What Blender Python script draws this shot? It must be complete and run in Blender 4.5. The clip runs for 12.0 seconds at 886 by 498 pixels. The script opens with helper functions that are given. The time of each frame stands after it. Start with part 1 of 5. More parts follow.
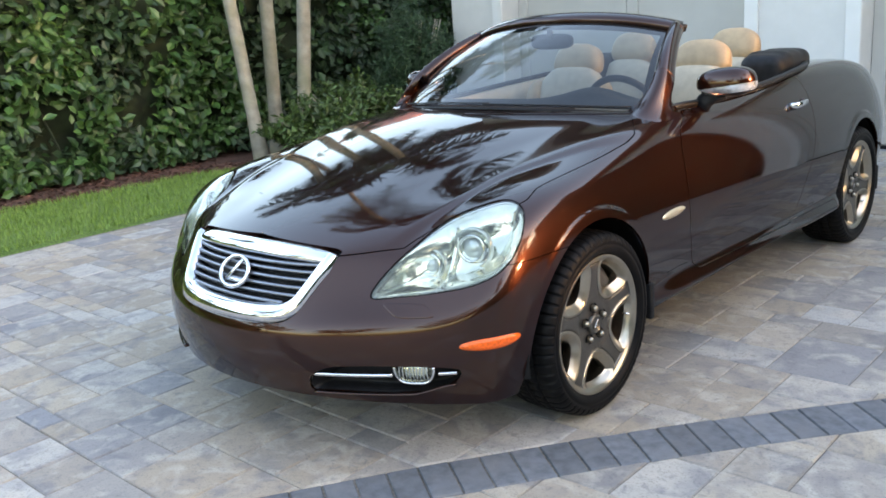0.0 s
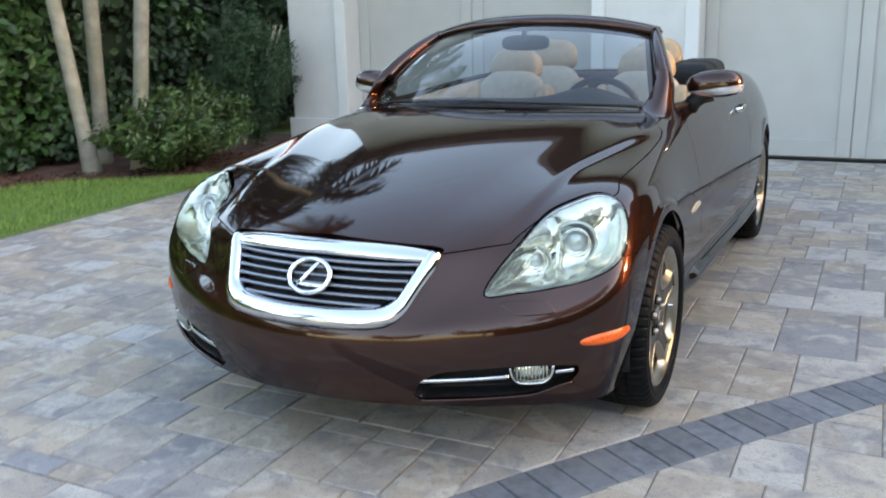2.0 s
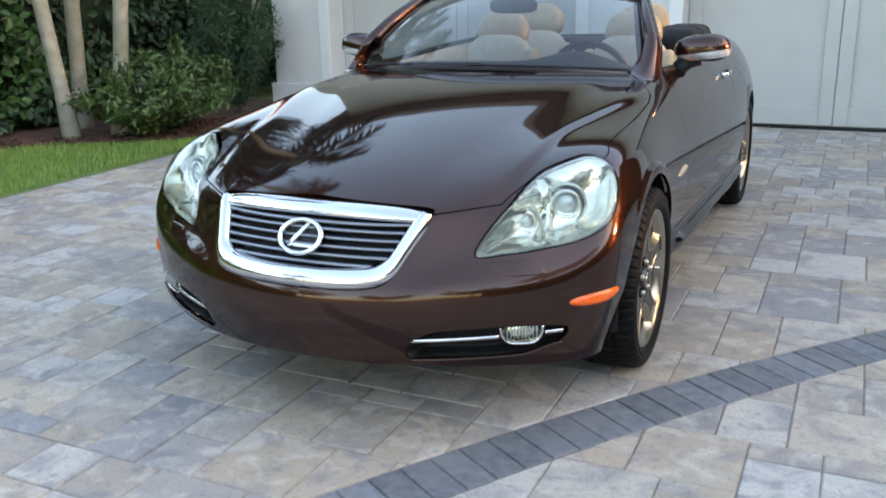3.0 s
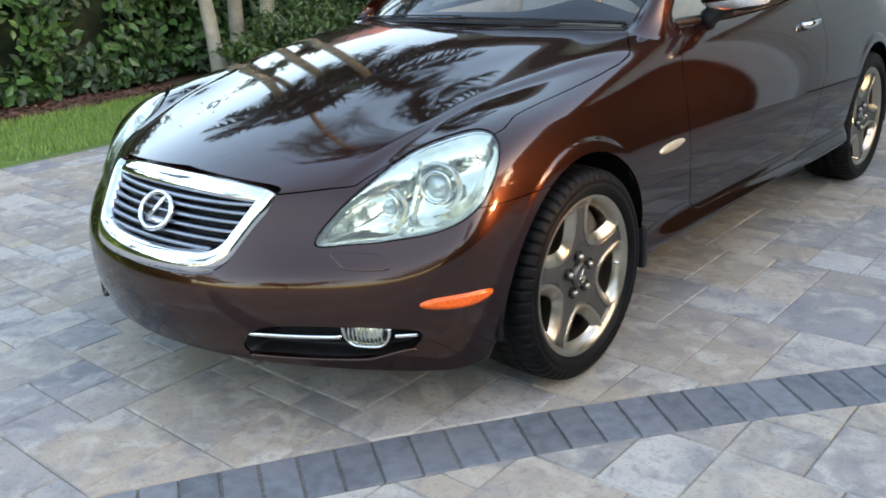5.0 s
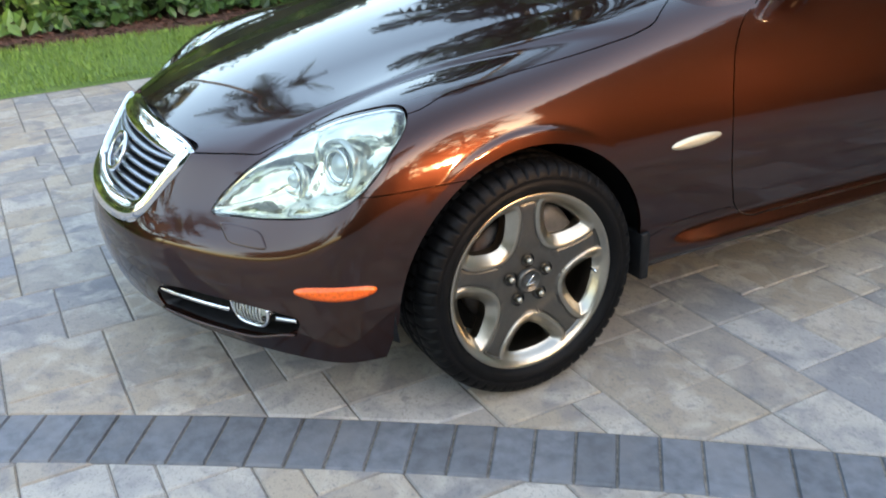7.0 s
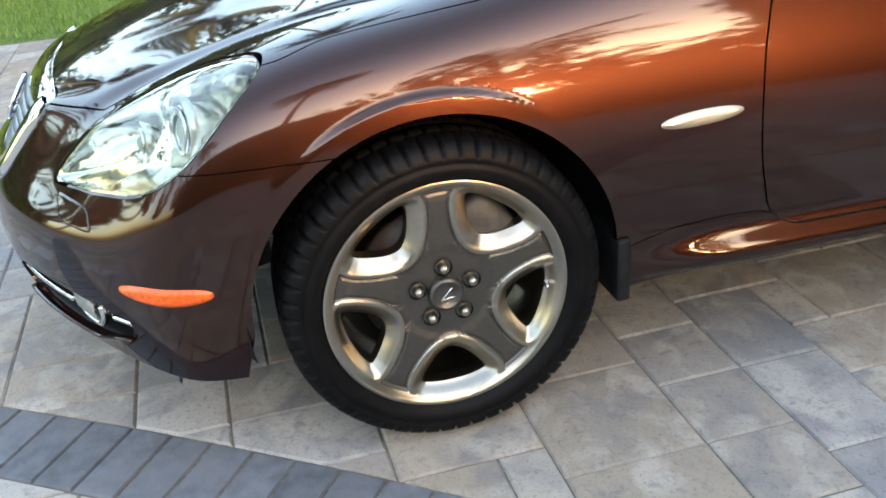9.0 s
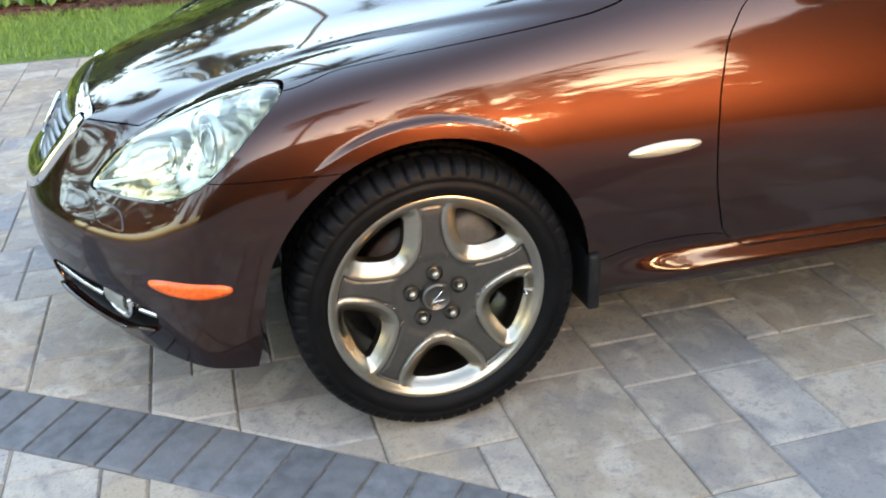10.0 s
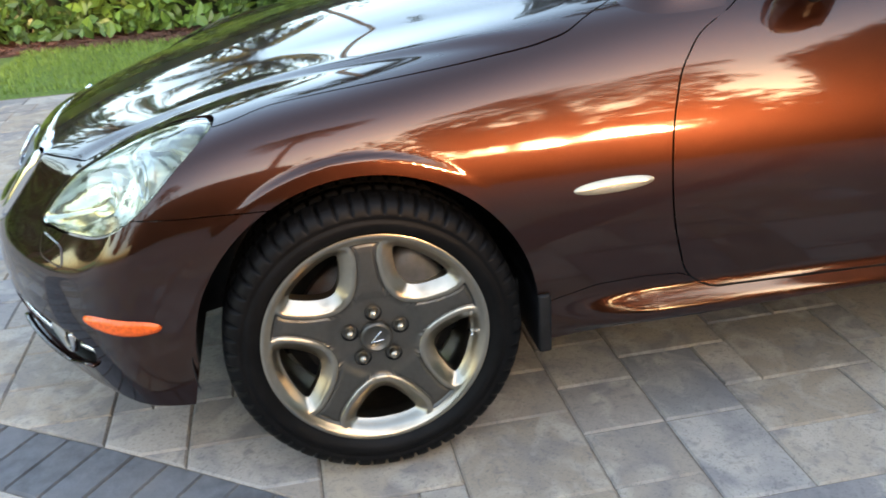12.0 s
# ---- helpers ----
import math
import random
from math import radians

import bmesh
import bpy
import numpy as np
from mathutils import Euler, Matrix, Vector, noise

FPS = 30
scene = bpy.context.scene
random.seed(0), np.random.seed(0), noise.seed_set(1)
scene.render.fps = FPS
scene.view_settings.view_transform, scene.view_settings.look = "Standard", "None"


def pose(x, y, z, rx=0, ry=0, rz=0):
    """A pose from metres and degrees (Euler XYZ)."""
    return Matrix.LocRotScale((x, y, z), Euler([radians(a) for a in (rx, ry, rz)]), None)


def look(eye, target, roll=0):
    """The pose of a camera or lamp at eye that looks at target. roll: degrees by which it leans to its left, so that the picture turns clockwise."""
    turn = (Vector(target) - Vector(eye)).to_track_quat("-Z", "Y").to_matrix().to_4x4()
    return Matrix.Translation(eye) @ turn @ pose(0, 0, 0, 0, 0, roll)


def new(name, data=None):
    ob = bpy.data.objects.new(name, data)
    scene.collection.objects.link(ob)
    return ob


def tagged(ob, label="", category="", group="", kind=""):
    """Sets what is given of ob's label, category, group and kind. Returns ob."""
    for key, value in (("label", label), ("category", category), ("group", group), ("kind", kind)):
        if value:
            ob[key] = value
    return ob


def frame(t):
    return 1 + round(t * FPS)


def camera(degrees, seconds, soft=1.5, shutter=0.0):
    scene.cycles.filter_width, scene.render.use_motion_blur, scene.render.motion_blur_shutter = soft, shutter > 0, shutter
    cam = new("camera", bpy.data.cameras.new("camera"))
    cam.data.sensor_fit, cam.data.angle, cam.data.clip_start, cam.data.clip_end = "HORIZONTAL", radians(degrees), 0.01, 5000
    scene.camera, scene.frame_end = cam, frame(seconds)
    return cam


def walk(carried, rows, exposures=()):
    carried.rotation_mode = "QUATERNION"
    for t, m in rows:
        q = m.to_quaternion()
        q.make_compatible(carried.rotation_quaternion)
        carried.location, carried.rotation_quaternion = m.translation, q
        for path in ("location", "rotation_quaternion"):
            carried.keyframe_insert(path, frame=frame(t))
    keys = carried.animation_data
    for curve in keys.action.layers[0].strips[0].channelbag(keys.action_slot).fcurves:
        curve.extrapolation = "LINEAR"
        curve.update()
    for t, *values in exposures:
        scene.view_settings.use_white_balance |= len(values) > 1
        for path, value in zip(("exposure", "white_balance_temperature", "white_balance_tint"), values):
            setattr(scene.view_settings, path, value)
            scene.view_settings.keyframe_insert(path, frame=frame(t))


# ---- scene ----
cam = camera(52.9, 12.0, 1.65, 0.3)

EXPOSURES = [(0, 3.73, 7950, 19), (2.5, 3.62, 7950, 19), (4.5, 3.68, 7900, 18), (6, 3.72, 7800, 17), (7.5, 3.70, 7800, 16), (10.5, 3.92, 8000, 16), (12, 3.70, 7900, 16)]
PATH = [
    (0, (2.44, -2.455, 1.381), (1.125, -1.037, 0.872), -4.0),
    (0.5, (2.216, -2.538, 1.355), (0.991, -1.04, 0.849), -3.4),
    (1, (1.957, -2.605, 1.333), (0.824, -1.039, 0.819), -3.4),
    (1.5, (1.703, -2.754, 1.323), (0.674, -1.133, 0.763), -1.5),
    (2, (1.489, -2.968, 1.339), (0.631, -1.232, 0.84), -1.6),
    (2.5, (1.334, -2.968, 1.323), (0.562, -1.166, 0.929), -2.4),
    (2.7, (1.363, -2.998, 1.32), (0.591, -1.219, 0.833), -1.5),
    (4.3, (1.995, -2.561, 1.29), (0.919, -1.005, 0.644), -2.7),
    (4.5, (2.011, -2.394, 1.269), (0.839, -0.907, 0.624), -2.0),
    (5, (2.177, -2.1, 1.291), (0.926, -0.69, 0.625), -3.1),
    (5.5, (2.428, -1.9, 1.335), (1.035, -0.651, 0.626), -4.0),
    (6, (2.448, -1.602, 1.32), (0.945, -0.517, 0.57), -3.0),
    (6.5, (2.472, -1.358, 1.333), (0.983, -0.287, 0.536), -1.5),
    (7, (2.582, -1.133, 1.35), (0.959, -0.302, 0.527), -2.8),
    (7.5, (2.558, -0.951, 1.328), (0.867, -0.175, 0.593), -3.4),
    (7.7, (2.497, -0.845, 1.292), (0.805, -0.099, 0.53), -1.9),
    (9.3, (2.308, -0.33, 1.181), (0.576, 0.058, 0.259), -5.2),
    (9.5, (2.32, -0.347, 1.201), (0.607, 0.059, 0.253), -4.7),
    (10, (2.523, -0.424, 1.243), (0.771, 0.039, 0.396), -2.3),
    (10.5, (2.543, -0.383, 1.258), (0.815, 0.239, 0.465), -1.6),
    (11, (2.447, -0.19, 1.236), (0.715, 0.374, 0.41), -2.4),
    (11.5, (2.434, -0.113, 1.228), (0.666, 0.324, 0.403), -3.3),
    (12, (2.528, -0.123, 1.232), (0.715, 0.179, 0.444), -3.9),
]
walk(cam, [(t, look(eye, target, roll)) for t, eye, target, roll in PATH], exposures=EXPOSURES)

# ---- light: a clear sky just before sunset, the sun low beyond the car's left side ----
SUN_TURN, SUN_LIFT = radians(20), radians(8)      # from +x towards +y, above the horizon
world = bpy.data.worlds.new("sky")
scene.world = world
world.use_nodes = True
wn = world.node_tree.nodes
sky = wn.new("ShaderNodeTexSky")
sky.sky_type, sky.sun_disc = "NISHITA", False
sky.sun_elevation, sky.sun_rotation = SUN_LIFT, radians(90) - SUN_TURN
sky.air_density, sky.dust_density, sky.ozone_density = 1.0, 2.3, 1.6
world.node_tree.links.new(sky.outputs[0], wn["Background"].inputs[0])
wn["Background"].inputs[1].default_value = 0.15
sun = new("sun", bpy.data.lights.new("sun", "SUN"))
sun.data.energy, sun.data.angle, sun.data.color = 0.68, radians(4.5), (1.0, 0.60, 0.32)
toward = Vector((math.cos(SUN_LIFT) * math.cos(SUN_TURN), math.cos(SUN_LIFT) * math.sin(SUN_TURN), math.sin(SUN_LIFT)))
sun.matrix_basis = look(toward * 30, (0, 0, 0))


# ---- materials ----
def material(name, colour=(0.5, 0.5, 0.5), rough=0.5, metal=0.0, coat=0.0, grain=None, spread=0.15, bump=0.0, bump_size=None,
             random_tint=0.0, stain=None, stain_size=1.2, alpha=1.0, spec=0.5, island=False):
    """A principled surface: a base colour that varies at two scales, with fine relief."""
    m = bpy.data.materials.new(name)
    m.use_nodes = True
    t, n = m.node_tree, m.node_tree.nodes
    b = n["Principled BSDF"]
    b.inputs["Roughness"].default_value, b.inputs["Metallic"].default_value = rough, metal
    b.inputs["Coat Weight"].default_value, b.inputs["Coat Roughness"].default_value = coat, 0.035
    b.inputs["Specular IOR Level"].default_value = spec
    b.inputs["Base Color"].default_value = (*colour, 1)
    if grain is None and not random_tint and stain is None and not bump:
        return m
    at = n.new("ShaderNodeTexCoord").outputs["Object"]
    last = None

    def mixed(a, c, fac, mode="MIX"):
        x = n.new("ShaderNodeMix")
        x.data_type, x.blend_type = "RGBA", mode
        for k, v in ((0, fac), (6, a), (7, c)):
            if isinstance(v, (int, float)):
                x.inputs[k].default_value = v
            elif isinstance(v, tuple):
                x.inputs[k].default_value = (*v, 1)
            else:
                t.links.new(v, x.inputs[k])
        return x.outputs[2]

    def noisy(scale, detail=4.0, lo=0.35, hi=0.65):
        x = n.new("ShaderNodeTexNoise")
        x.inputs["Scale"].default_value, x.inputs["Detail"].default_value = scale, detail
        t.links.new(at, x.inputs["Vector"])
        r = n.new("ShaderNodeMapRange")
        r.inputs[1].default_value, r.inputs[2].default_value = lo, hi
        t.links.new(x.outputs["Fac"], r.inputs[0])
        return r.outputs[0]

    last = colour
    if grain:
        dark = tuple(c * (1 - spread) for c in colour)
        light = tuple(min(1, c * (1 + spread)) for c in colour)
        last = mixed(dark, light, noisy(grain))
    if stain is not None:
        last = mixed(last, stain, noisy(stain_size, 6.0, 0.45, 0.75))
    if random_tint:
        o = n.new("ShaderNodeNewGeometry").outputs["Random Per Island"] if island else n.new("ShaderNodeObjectInfo").outputs["Random"]
        r = n.new("ShaderNodeMapRange")
        r.inputs[3].default_value, r.inputs[4].default_value = 1 - random_tint, 1 + random_tint
        t.links.new(o, r.inputs[0])
        c = n.new("ShaderNodeCombineColor")
        for k in range(3):
            t.links.new(r.outputs[0], c.inputs[k])
        last = mixed(last, c.outputs[0], 1.0, "MULTIPLY")
    if not isinstance(last, tuple):
        t.links.new(last, b.inputs["Base Color"])
    if bump:
        x = n.new("ShaderNodeTexNoise")
        x.inputs["Scale"].default_value, x.inputs["Detail"].default_value = bump_size or (grain or 40) * 2, 6
        t.links.new(at, x.inputs["Vector"])
        y = n.new("ShaderNodeBump")
        y.inputs["Strength"].default_value, y.inputs["Distance"].default_value = bump, 0.004
        t.links.new(x.outputs["Fac"], y.inputs["Height"])
        t.links.new(y.outputs[0], b.inputs["Normal"])
    return m


def clear(name, tint, gloss=0.02, ior=1.5):
    """Thin clear glass or plastic: lets light straight through, with a real glossy face."""
    m = bpy.data.materials.new(name)
    m.use_nodes = True
    t, n = m.node_tree, m.node_tree.nodes
    n.remove(n["Principled BSDF"])
    a, g, f, x = n.new("ShaderNodeBsdfTransparent"), n.new("ShaderNodeBsdfGlossy"), n.new("ShaderNodeFresnel"), n.new("ShaderNodeMixShader")
    a.inputs[0].default_value = (*tint, 1)
    g.inputs["Roughness"].default_value = gloss
    f.inputs[0].default_value = ior
    t.links.new(f.outputs[0], x.inputs[0])
    t.links.new(a.outputs[0], x.inputs[1])
    t.links.new(g.outputs[0], x.inputs[2])
    t.links.new(x.outputs[0], n["Material Output"].inputs[0])
    return m


PAINT = material("brown_metallic_paint", (0.0425, 0.0136, 0.0078), 0.33, 0.9, coat=1.0, grain=900, spread=0.12)
PAINT.node_tree.nodes["Principled BSDF"].inputs["Specular Tint"].default_value = (0.21, 0.11, 0.095, 1)    # dim edges of the flakes
PAINT.node_tree.nodes["Principled BSDF"].inputs["Coat IOR"].default_value = 1.5
PAINT.node_tree.nodes["Principled BSDF"].inputs["Coat Roughness"].default_value = 0.045
CHROME = material("chrome", (0.752, 0.761, 0.78), 0.06, 1.0)
SILVER = material("bright_alloy", (0.447, 0.404, 0.335), 0.28, 1.0, grain=60, spread=0.04)
GUNMETAL = material("grey_alloy", (0.132, 0.125, 0.113), 0.40, 0.9, coat=0.15, grain=80, spread=0.06)
RUBBER = material("tyre_rubber", (0.0042, 0.0042, 0.0046), 0.52, grain=30, spread=0.3, bump=0.12, bump_size=160, spec=0.13)
BLACK = material("black_plastic", (0.010, 0.010, 0.011), 0.5, grain=40, spread=0.3, spec=0.25)
GLASS = clear("windscreen_glass", (0.44, 0.51, 0.54), 0.01, 1.75)
LENS = clear("clear_lens", (0.95, 0.965, 0.90), 0.02, 1.6)
AMBER = material("amber_lens", (0.88, 0.125, 0.012), 0.25, coat=0.25, grain=120, spread=0.15)
LEATHER = material("tan_leather", (0.41, 0.285, 0.165), 0.45, grain=25, spread=0.08, bump=0.25, bump_size=350)
PALE_LEATHER = material("pale_leather", (0.44, 0.365, 0.265), 0.5, grain=25, spread=0.07, bump=0.2, bump_size=350)
DASH = material("dark_dashboard_vinyl", (0.035, 0.042, 0.055), 0.55, grain=50, spread=0.15, bump=0.2, bump_size=500)


# ---- the car's outer form, as one smooth function of place ----
# Car axes are the world's: the nose points to -y, x = 0 is the middle, the front axle lies at y = 0.
def smooth(a, b, v):
    t = np.clip((v - a) / (b - a), 0, 1)
    return t * t * (3 - 2 * t)


def curve(v, xs, ys):
    """A smooth (monotone cubic) curve through a few knots."""
    xs, ys = np.asarray(xs, float), np.asarray(ys, float)
    h, d = np.diff(xs), np.diff(ys) / np.diff(xs)
    m = np.zeros(len(xs))
    m[1:-1] = (d[:-1] * h[1:] + d[1:] * h[:-1]) / (h[1:] + h[:-1])
    m[0], m[-1] = d[0], d[-1]
    v = np.clip(v, xs[0], xs[-1])
    i = np.clip(np.searchsorted(xs, v) - 1, 0, len(xs) - 2)
    t = (v - xs[i]) / h[i]
    return ((2 * t**3 - 3 * t**2 + 1) * ys[i] + (t**3 - 2 * t**2 + t) * h[i] * m[i]
            + (3 * t**2 - 2 * t**3) * ys[i + 1] + (t**3 - t**2) * h[i] * m[i + 1])


def flow(v, xs, ys):
    """A natural cubic spline, whose bend changes without a jump, so that mirrored things stay smooth."""
    xs, ys = np.asarray(xs, float), np.asarray(ys, float)
    n, h = len(xs), np.diff(xs)
    A, r = np.eye(n), np.zeros(n)
    for i in range(1, n - 1):
        A[i, i - 1:i + 2] = h[i - 1], 2 * (h[i - 1] + h[i]), h[i]
        r[i] = 6 * ((ys[i + 1] - ys[i]) / h[i] - (ys[i] - ys[i - 1]) / h[i - 1])
    m = np.linalg.solve(A, r)
    v = np.clip(v, xs[0], xs[-1])
    i = np.clip(np.searchsorted(xs, v) - 1, 0, n - 2)
    a, b = xs[i + 1] - v, v - xs[i]
    return (m[i] * a**3 + m[i + 1] * b**3) / (6 * h[i]) + (ys[i] / h[i] - m[i] * h[i] / 6) * a + (ys[i + 1] / h[i] - m[i + 1] * h[i] / 6) * b


def smax(a, b, k):
    return (a + b + np.sqrt((a - b) ** 2 + (0.40 * k) ** 2)) / 2


WHEELBASE = 2.62
ARCH_Y, ARCH_Z, ARCH_R = -0.006, 0.325, 0.365


def body_top(x, y):
    """Height of the bonnet, the cowl and the rear deck."""
    mid = flow(y, [-0.95, -0.74, -0.35, 0.05, 0.5, 1.1, 2.0, 2.8, 3.6], [0.585, 0.695, 0.826, 0.920, 0.990, 1.015, 1.02, 1.02, 0.90])
    hood = mid - flow(y, [-0.95, -0.3, 0.6, 3.6], [0.265, 0.230, 0.183, 0.13]) * x * x
    ridge = flow(y, [-0.8, -0.6, -0.45, -0.29, 0.0, 0.47, 0.95, 1.6, 2.4, 2.9, 3.6],
                 [0.53, 0.665, 0.75, 0.808, 0.853, 0.895, 0.943, 0.985, 1.015, 0.995, 0.88])
    fender = ridge - 0.006 - 1.0 * (x - 0.70) ** 2
    cowl = 0.026 * smooth(0.0, 0.68, x) * smooth(0.88, 0.66, x) * smooth(-0.10, 0.74, y) * smooth(1.25, 0.80, y)
    # a crease runs back from the headlight's inner corner to the foot of the pillar: it rises slowly and falls off at once
    line = flow(y, [-0.62, -0.44, -0.26, -0.10, 0.02, 0.20, 0.42, 0.7], [0.462, 0.50, 0.532, 0.553, 0.590, 0.648, 0.712, 0.76])
    u = x - line
    crease = smooth(-0.20, -0.004, u) * smooth(0.052, 0.0, u) * smooth(-0.70, -0.50, y) * smooth(0.62, 0.25, y)
    return smax(hood, fender, 0.150) - 0.009 + cowl + 0.0080 * crease


def arch_radius(y, z, centre):
    return np.hypot(y - centre, z - ARCH_Z)


def body_side(y, z):
    """Half width of the body."""
    w = flow(y, [-0.9, -0.45, -0.05, 0.4, 0.8, 1.4, 2.0, 2.6, 3.1, 3.6], [0.855, 0.878, 0.889, 0.876, 0.878, 0.894, 0.906, 0.900, 0.855, 0.70])
    lean = 0.75 * np.maximum(z - 0.56, 0) ** 2
    w = w - 0.42 * np.maximum(0.58 - z, 0) ** 2
    # the sill swells out below the door from a point behind the wheel, and turns under at the bottom
    along = smooth(0.30, 0.64, y) * smooth(2.35, 2.2, y)
    w = w + (0.042 * smooth(0.356, 0.282, z) - 0.030 * smooth(0.280, 0.242, z)) * along
    # upright lips round the wheels, with a crease where the wing leans in above them
    lip = 0.0
    for c in (ARCH_Y, WHEELBASE - 0.01):
        r = arch_radius(y, z, c)
        lip = lip + smooth(ARCH_R + 0.039, ARCH_R + 0.033, r) * smooth(0.46, 0.62, z) * smooth(0.30, 0.02, y - c)
    return w - lean * (1 - 0.45 * lip) + 0.001 * lip


def body_nose(x, z):
    """The y of the front face."""
    ridge = flow(x, [0.0, 0.2, 0.33, 0.42, 0.55, 0.64, 0.72, 0.79, 0.84, 1.0], [0.455, 0.458, 0.472, 0.490, 0.494, 0.490, 0.496, 0.522, 0.556, 0.60])
    s = z - ridge
    s = (s + np.sqrt(s * s + 0.030 ** 2)) / 2
    ledge = flow(x, [0.0, 0.2, 0.30, 0.42, 0.50, 0.55, 0.64, 0.72, 0.80, 1.0], [0.0, 0.0, 0.010, 0.044, 0.050, 0.042, 0.020, 0.010, 0.003, 0.0])
    back = ledge * (1 - np.exp(-s / 0.035)) + 0.62 * s
    return -0.925 + 0.56 * x * x + back + 1.25 * np.maximum(0.41 - z, 0) ** 2


def body_tail(x, z):
    return 3.52 - 0.36 * x * x - 0.5 * np.maximum(z - 0.6, 0) ** 2 - 0.5 * np.maximum(0.5 - z, 0)


def body(x, y, z):
    """Below zero inside the body, zero on its skin."""
    x = np.abs(x)
    top, side = z - body_top(x, y), x - body_side(y, z)
    nose = (body_nose(x, z) - y) * 0.85
    tail = (y - body_tail(x, z)) * 0.9
    r = smax(top, side, flow(y, [-0.9, -0.2, 0.3, 0.9, 2.2, 3.5], [0.14, 0.13, 0.14, 0.12, 0.14, 0.2]))
    r = smax(r, nose, 0.02 + 0.10 * smooth(0.3, 0.75, x))
    return smax(r, tail, 0.15)


def on_body(eye, way, near, far, steps=44):
    """Where rays from eye along way leave the body, by halving."""
    a, b = np.full(way.shape[:-1], near, float), np.full(way.shape[:-1], far, float)
    for _ in range(steps):
        m = (a + b) / 2
        p = eye + way * m[..., None]
        out = body(p[..., 0], p[..., 1], p[..., 2]) > 0
        b, a = np.where(out, m, b), np.where(out, a, m)
    return eye + way * ((a + b) / 2)[..., None]


def body_grid(na, nb):
    """A grid on the left half of the skin: a runs from the nose round to the tail, b from the bottom to the middle line on top."""
    a = np.linspace(0, 1, na)
    base = curve(a, [0, 0.52, 0.68, 0.93, 1.0], [-0.70, 0.12, 0.62, 2.9, 3.35])
    turn = np.radians(np.interp(a, [0, 0.12, 0.50, 0.92, 0.975, 1], [0, 20, 88, 90, 150, 180]))
    for _ in range(12):
        turn[1:-1] = (turn[:-2] + 2 * turn[1:-1] + turn[2:]) / 4
    b = np.linspace(0, 1, nb)
    low = np.interp(a, [0, 0.06, 0.18, 0.36, 0.9, 1.0], [-66, -56, -40, -30, -27, -60])
    low = np.convolve(np.pad(low, 10, "edge"), np.ones(21) / 21, "valid")
    rise = curve(b, [0, 0.60, 1.0], [0.0, 0.50, 1.0])
    L = np.radians(low[:, None] + (90 - low[:, None]) * rise[None, :])
    A = np.repeat(np.arange(na)[:, None], nb, 1)
    way = np.stack([np.sin(turn)[A] * np.cos(L), -np.cos(turn)[A] * np.cos(L), np.sin(L)], -1)
    eye = np.zeros_like(way)
    eye[..., 1], eye[..., 2] = base[A], 0.50
    p = on_body(eye, way, 0.0, 1.6)
    p[0, :, 0] = 0
    p[-1, :, 0] = 0
    p[:, -1, 0] = 0
    return p


# ---- making meshes ----
def mesh_object(name, verts, faces, mat, parent=None, label="", flat=False):
    me = bpy.data.meshes.new(name)
    me.from_pydata([tuple(map(float, v)) for v in verts], [], [tuple(map(int, f)) for f in faces])
    me.materials.append(mat)
    if not flat:
        me.shade_smooth()
    me.update()
    ob = new(name, me)
    if parent:
        ob.parent = parent
    if label:
        ob["label"] = label
    return ob


def part(name, bm, mat, parent=None, label="", flat=False):
    me = bpy.data.meshes.new(name)
    bm.to_mesh(me)
    bm.free()
    me.materials.append(mat)
    if not flat:
        me.shade_smooth()
    ob = new(name, me)
    if parent:
        ob.parent = parent
    if label:
        ob["label"] = label
    return ob


def thing(name, label, category, at=(0, 0, 0), group=""):
    return tagged(set_at(new(name), at), label, category, group)


def set_at(ob, at):
    ob.location = at
    return ob


def box(size, at=(0, 0, 0), bevel=0.0, segments=2, turn=None):
    bm = bmesh.new()
    bmesh.ops.create_cube(bm, size=1.0)
    bmesh.ops.scale(bm, vec=size, verts=bm.verts)
    if bevel:
        bmesh.ops.bevel(bm, geom=bm.edges[:], offset=bevel, segments=segments, profile=0.5, affect="EDGES")
    if turn is not None:
        bmesh.ops.transform(bm, matrix=turn, verts=bm.verts)
    bmesh.ops.translate(bm, vec=at, verts=bm.verts)
    return bm


def blob(size, at=(0, 0, 0), power=3.0, nu=28, nv=16, turn=None):
    """A rounded, box-like solid (superellipsoid)."""
    def s(w, e):
        return math.copysign(abs(w) ** e, w)
    e = 2.0 / power
    verts, faces = [], []
    for j in range(nv + 1):
        b = -math.pi / 2 + math.pi * j / nv
        for i in range(nu):
            a = 2 * math.pi * i / nu
            verts.append(Vector((size[0] / 2 * s(math.cos(b), e) * s(math.cos(a), e), size[1] / 2 * s(math.cos(b), e) * s(math.sin(a), e),
                                 size[2] / 2 * s(math.sin(b), e))))
    for j in range(nv):
        for i in range(nu):
            k = (i + 1) % nu
            faces.append((j * nu + i, j * nu + k, (j + 1) * nu + k, (j + 1) * nu + i))
    bm = bmesh.new()
    vs = [bm.verts.new((turn @ v if turn else v) + Vector(at)) for v in verts]
    for f in faces:
        bm.faces.new([vs[k] for k in f])
    bmesh.ops.remove_doubles(bm, verts=bm.verts, dist=1e-5)
    return bm


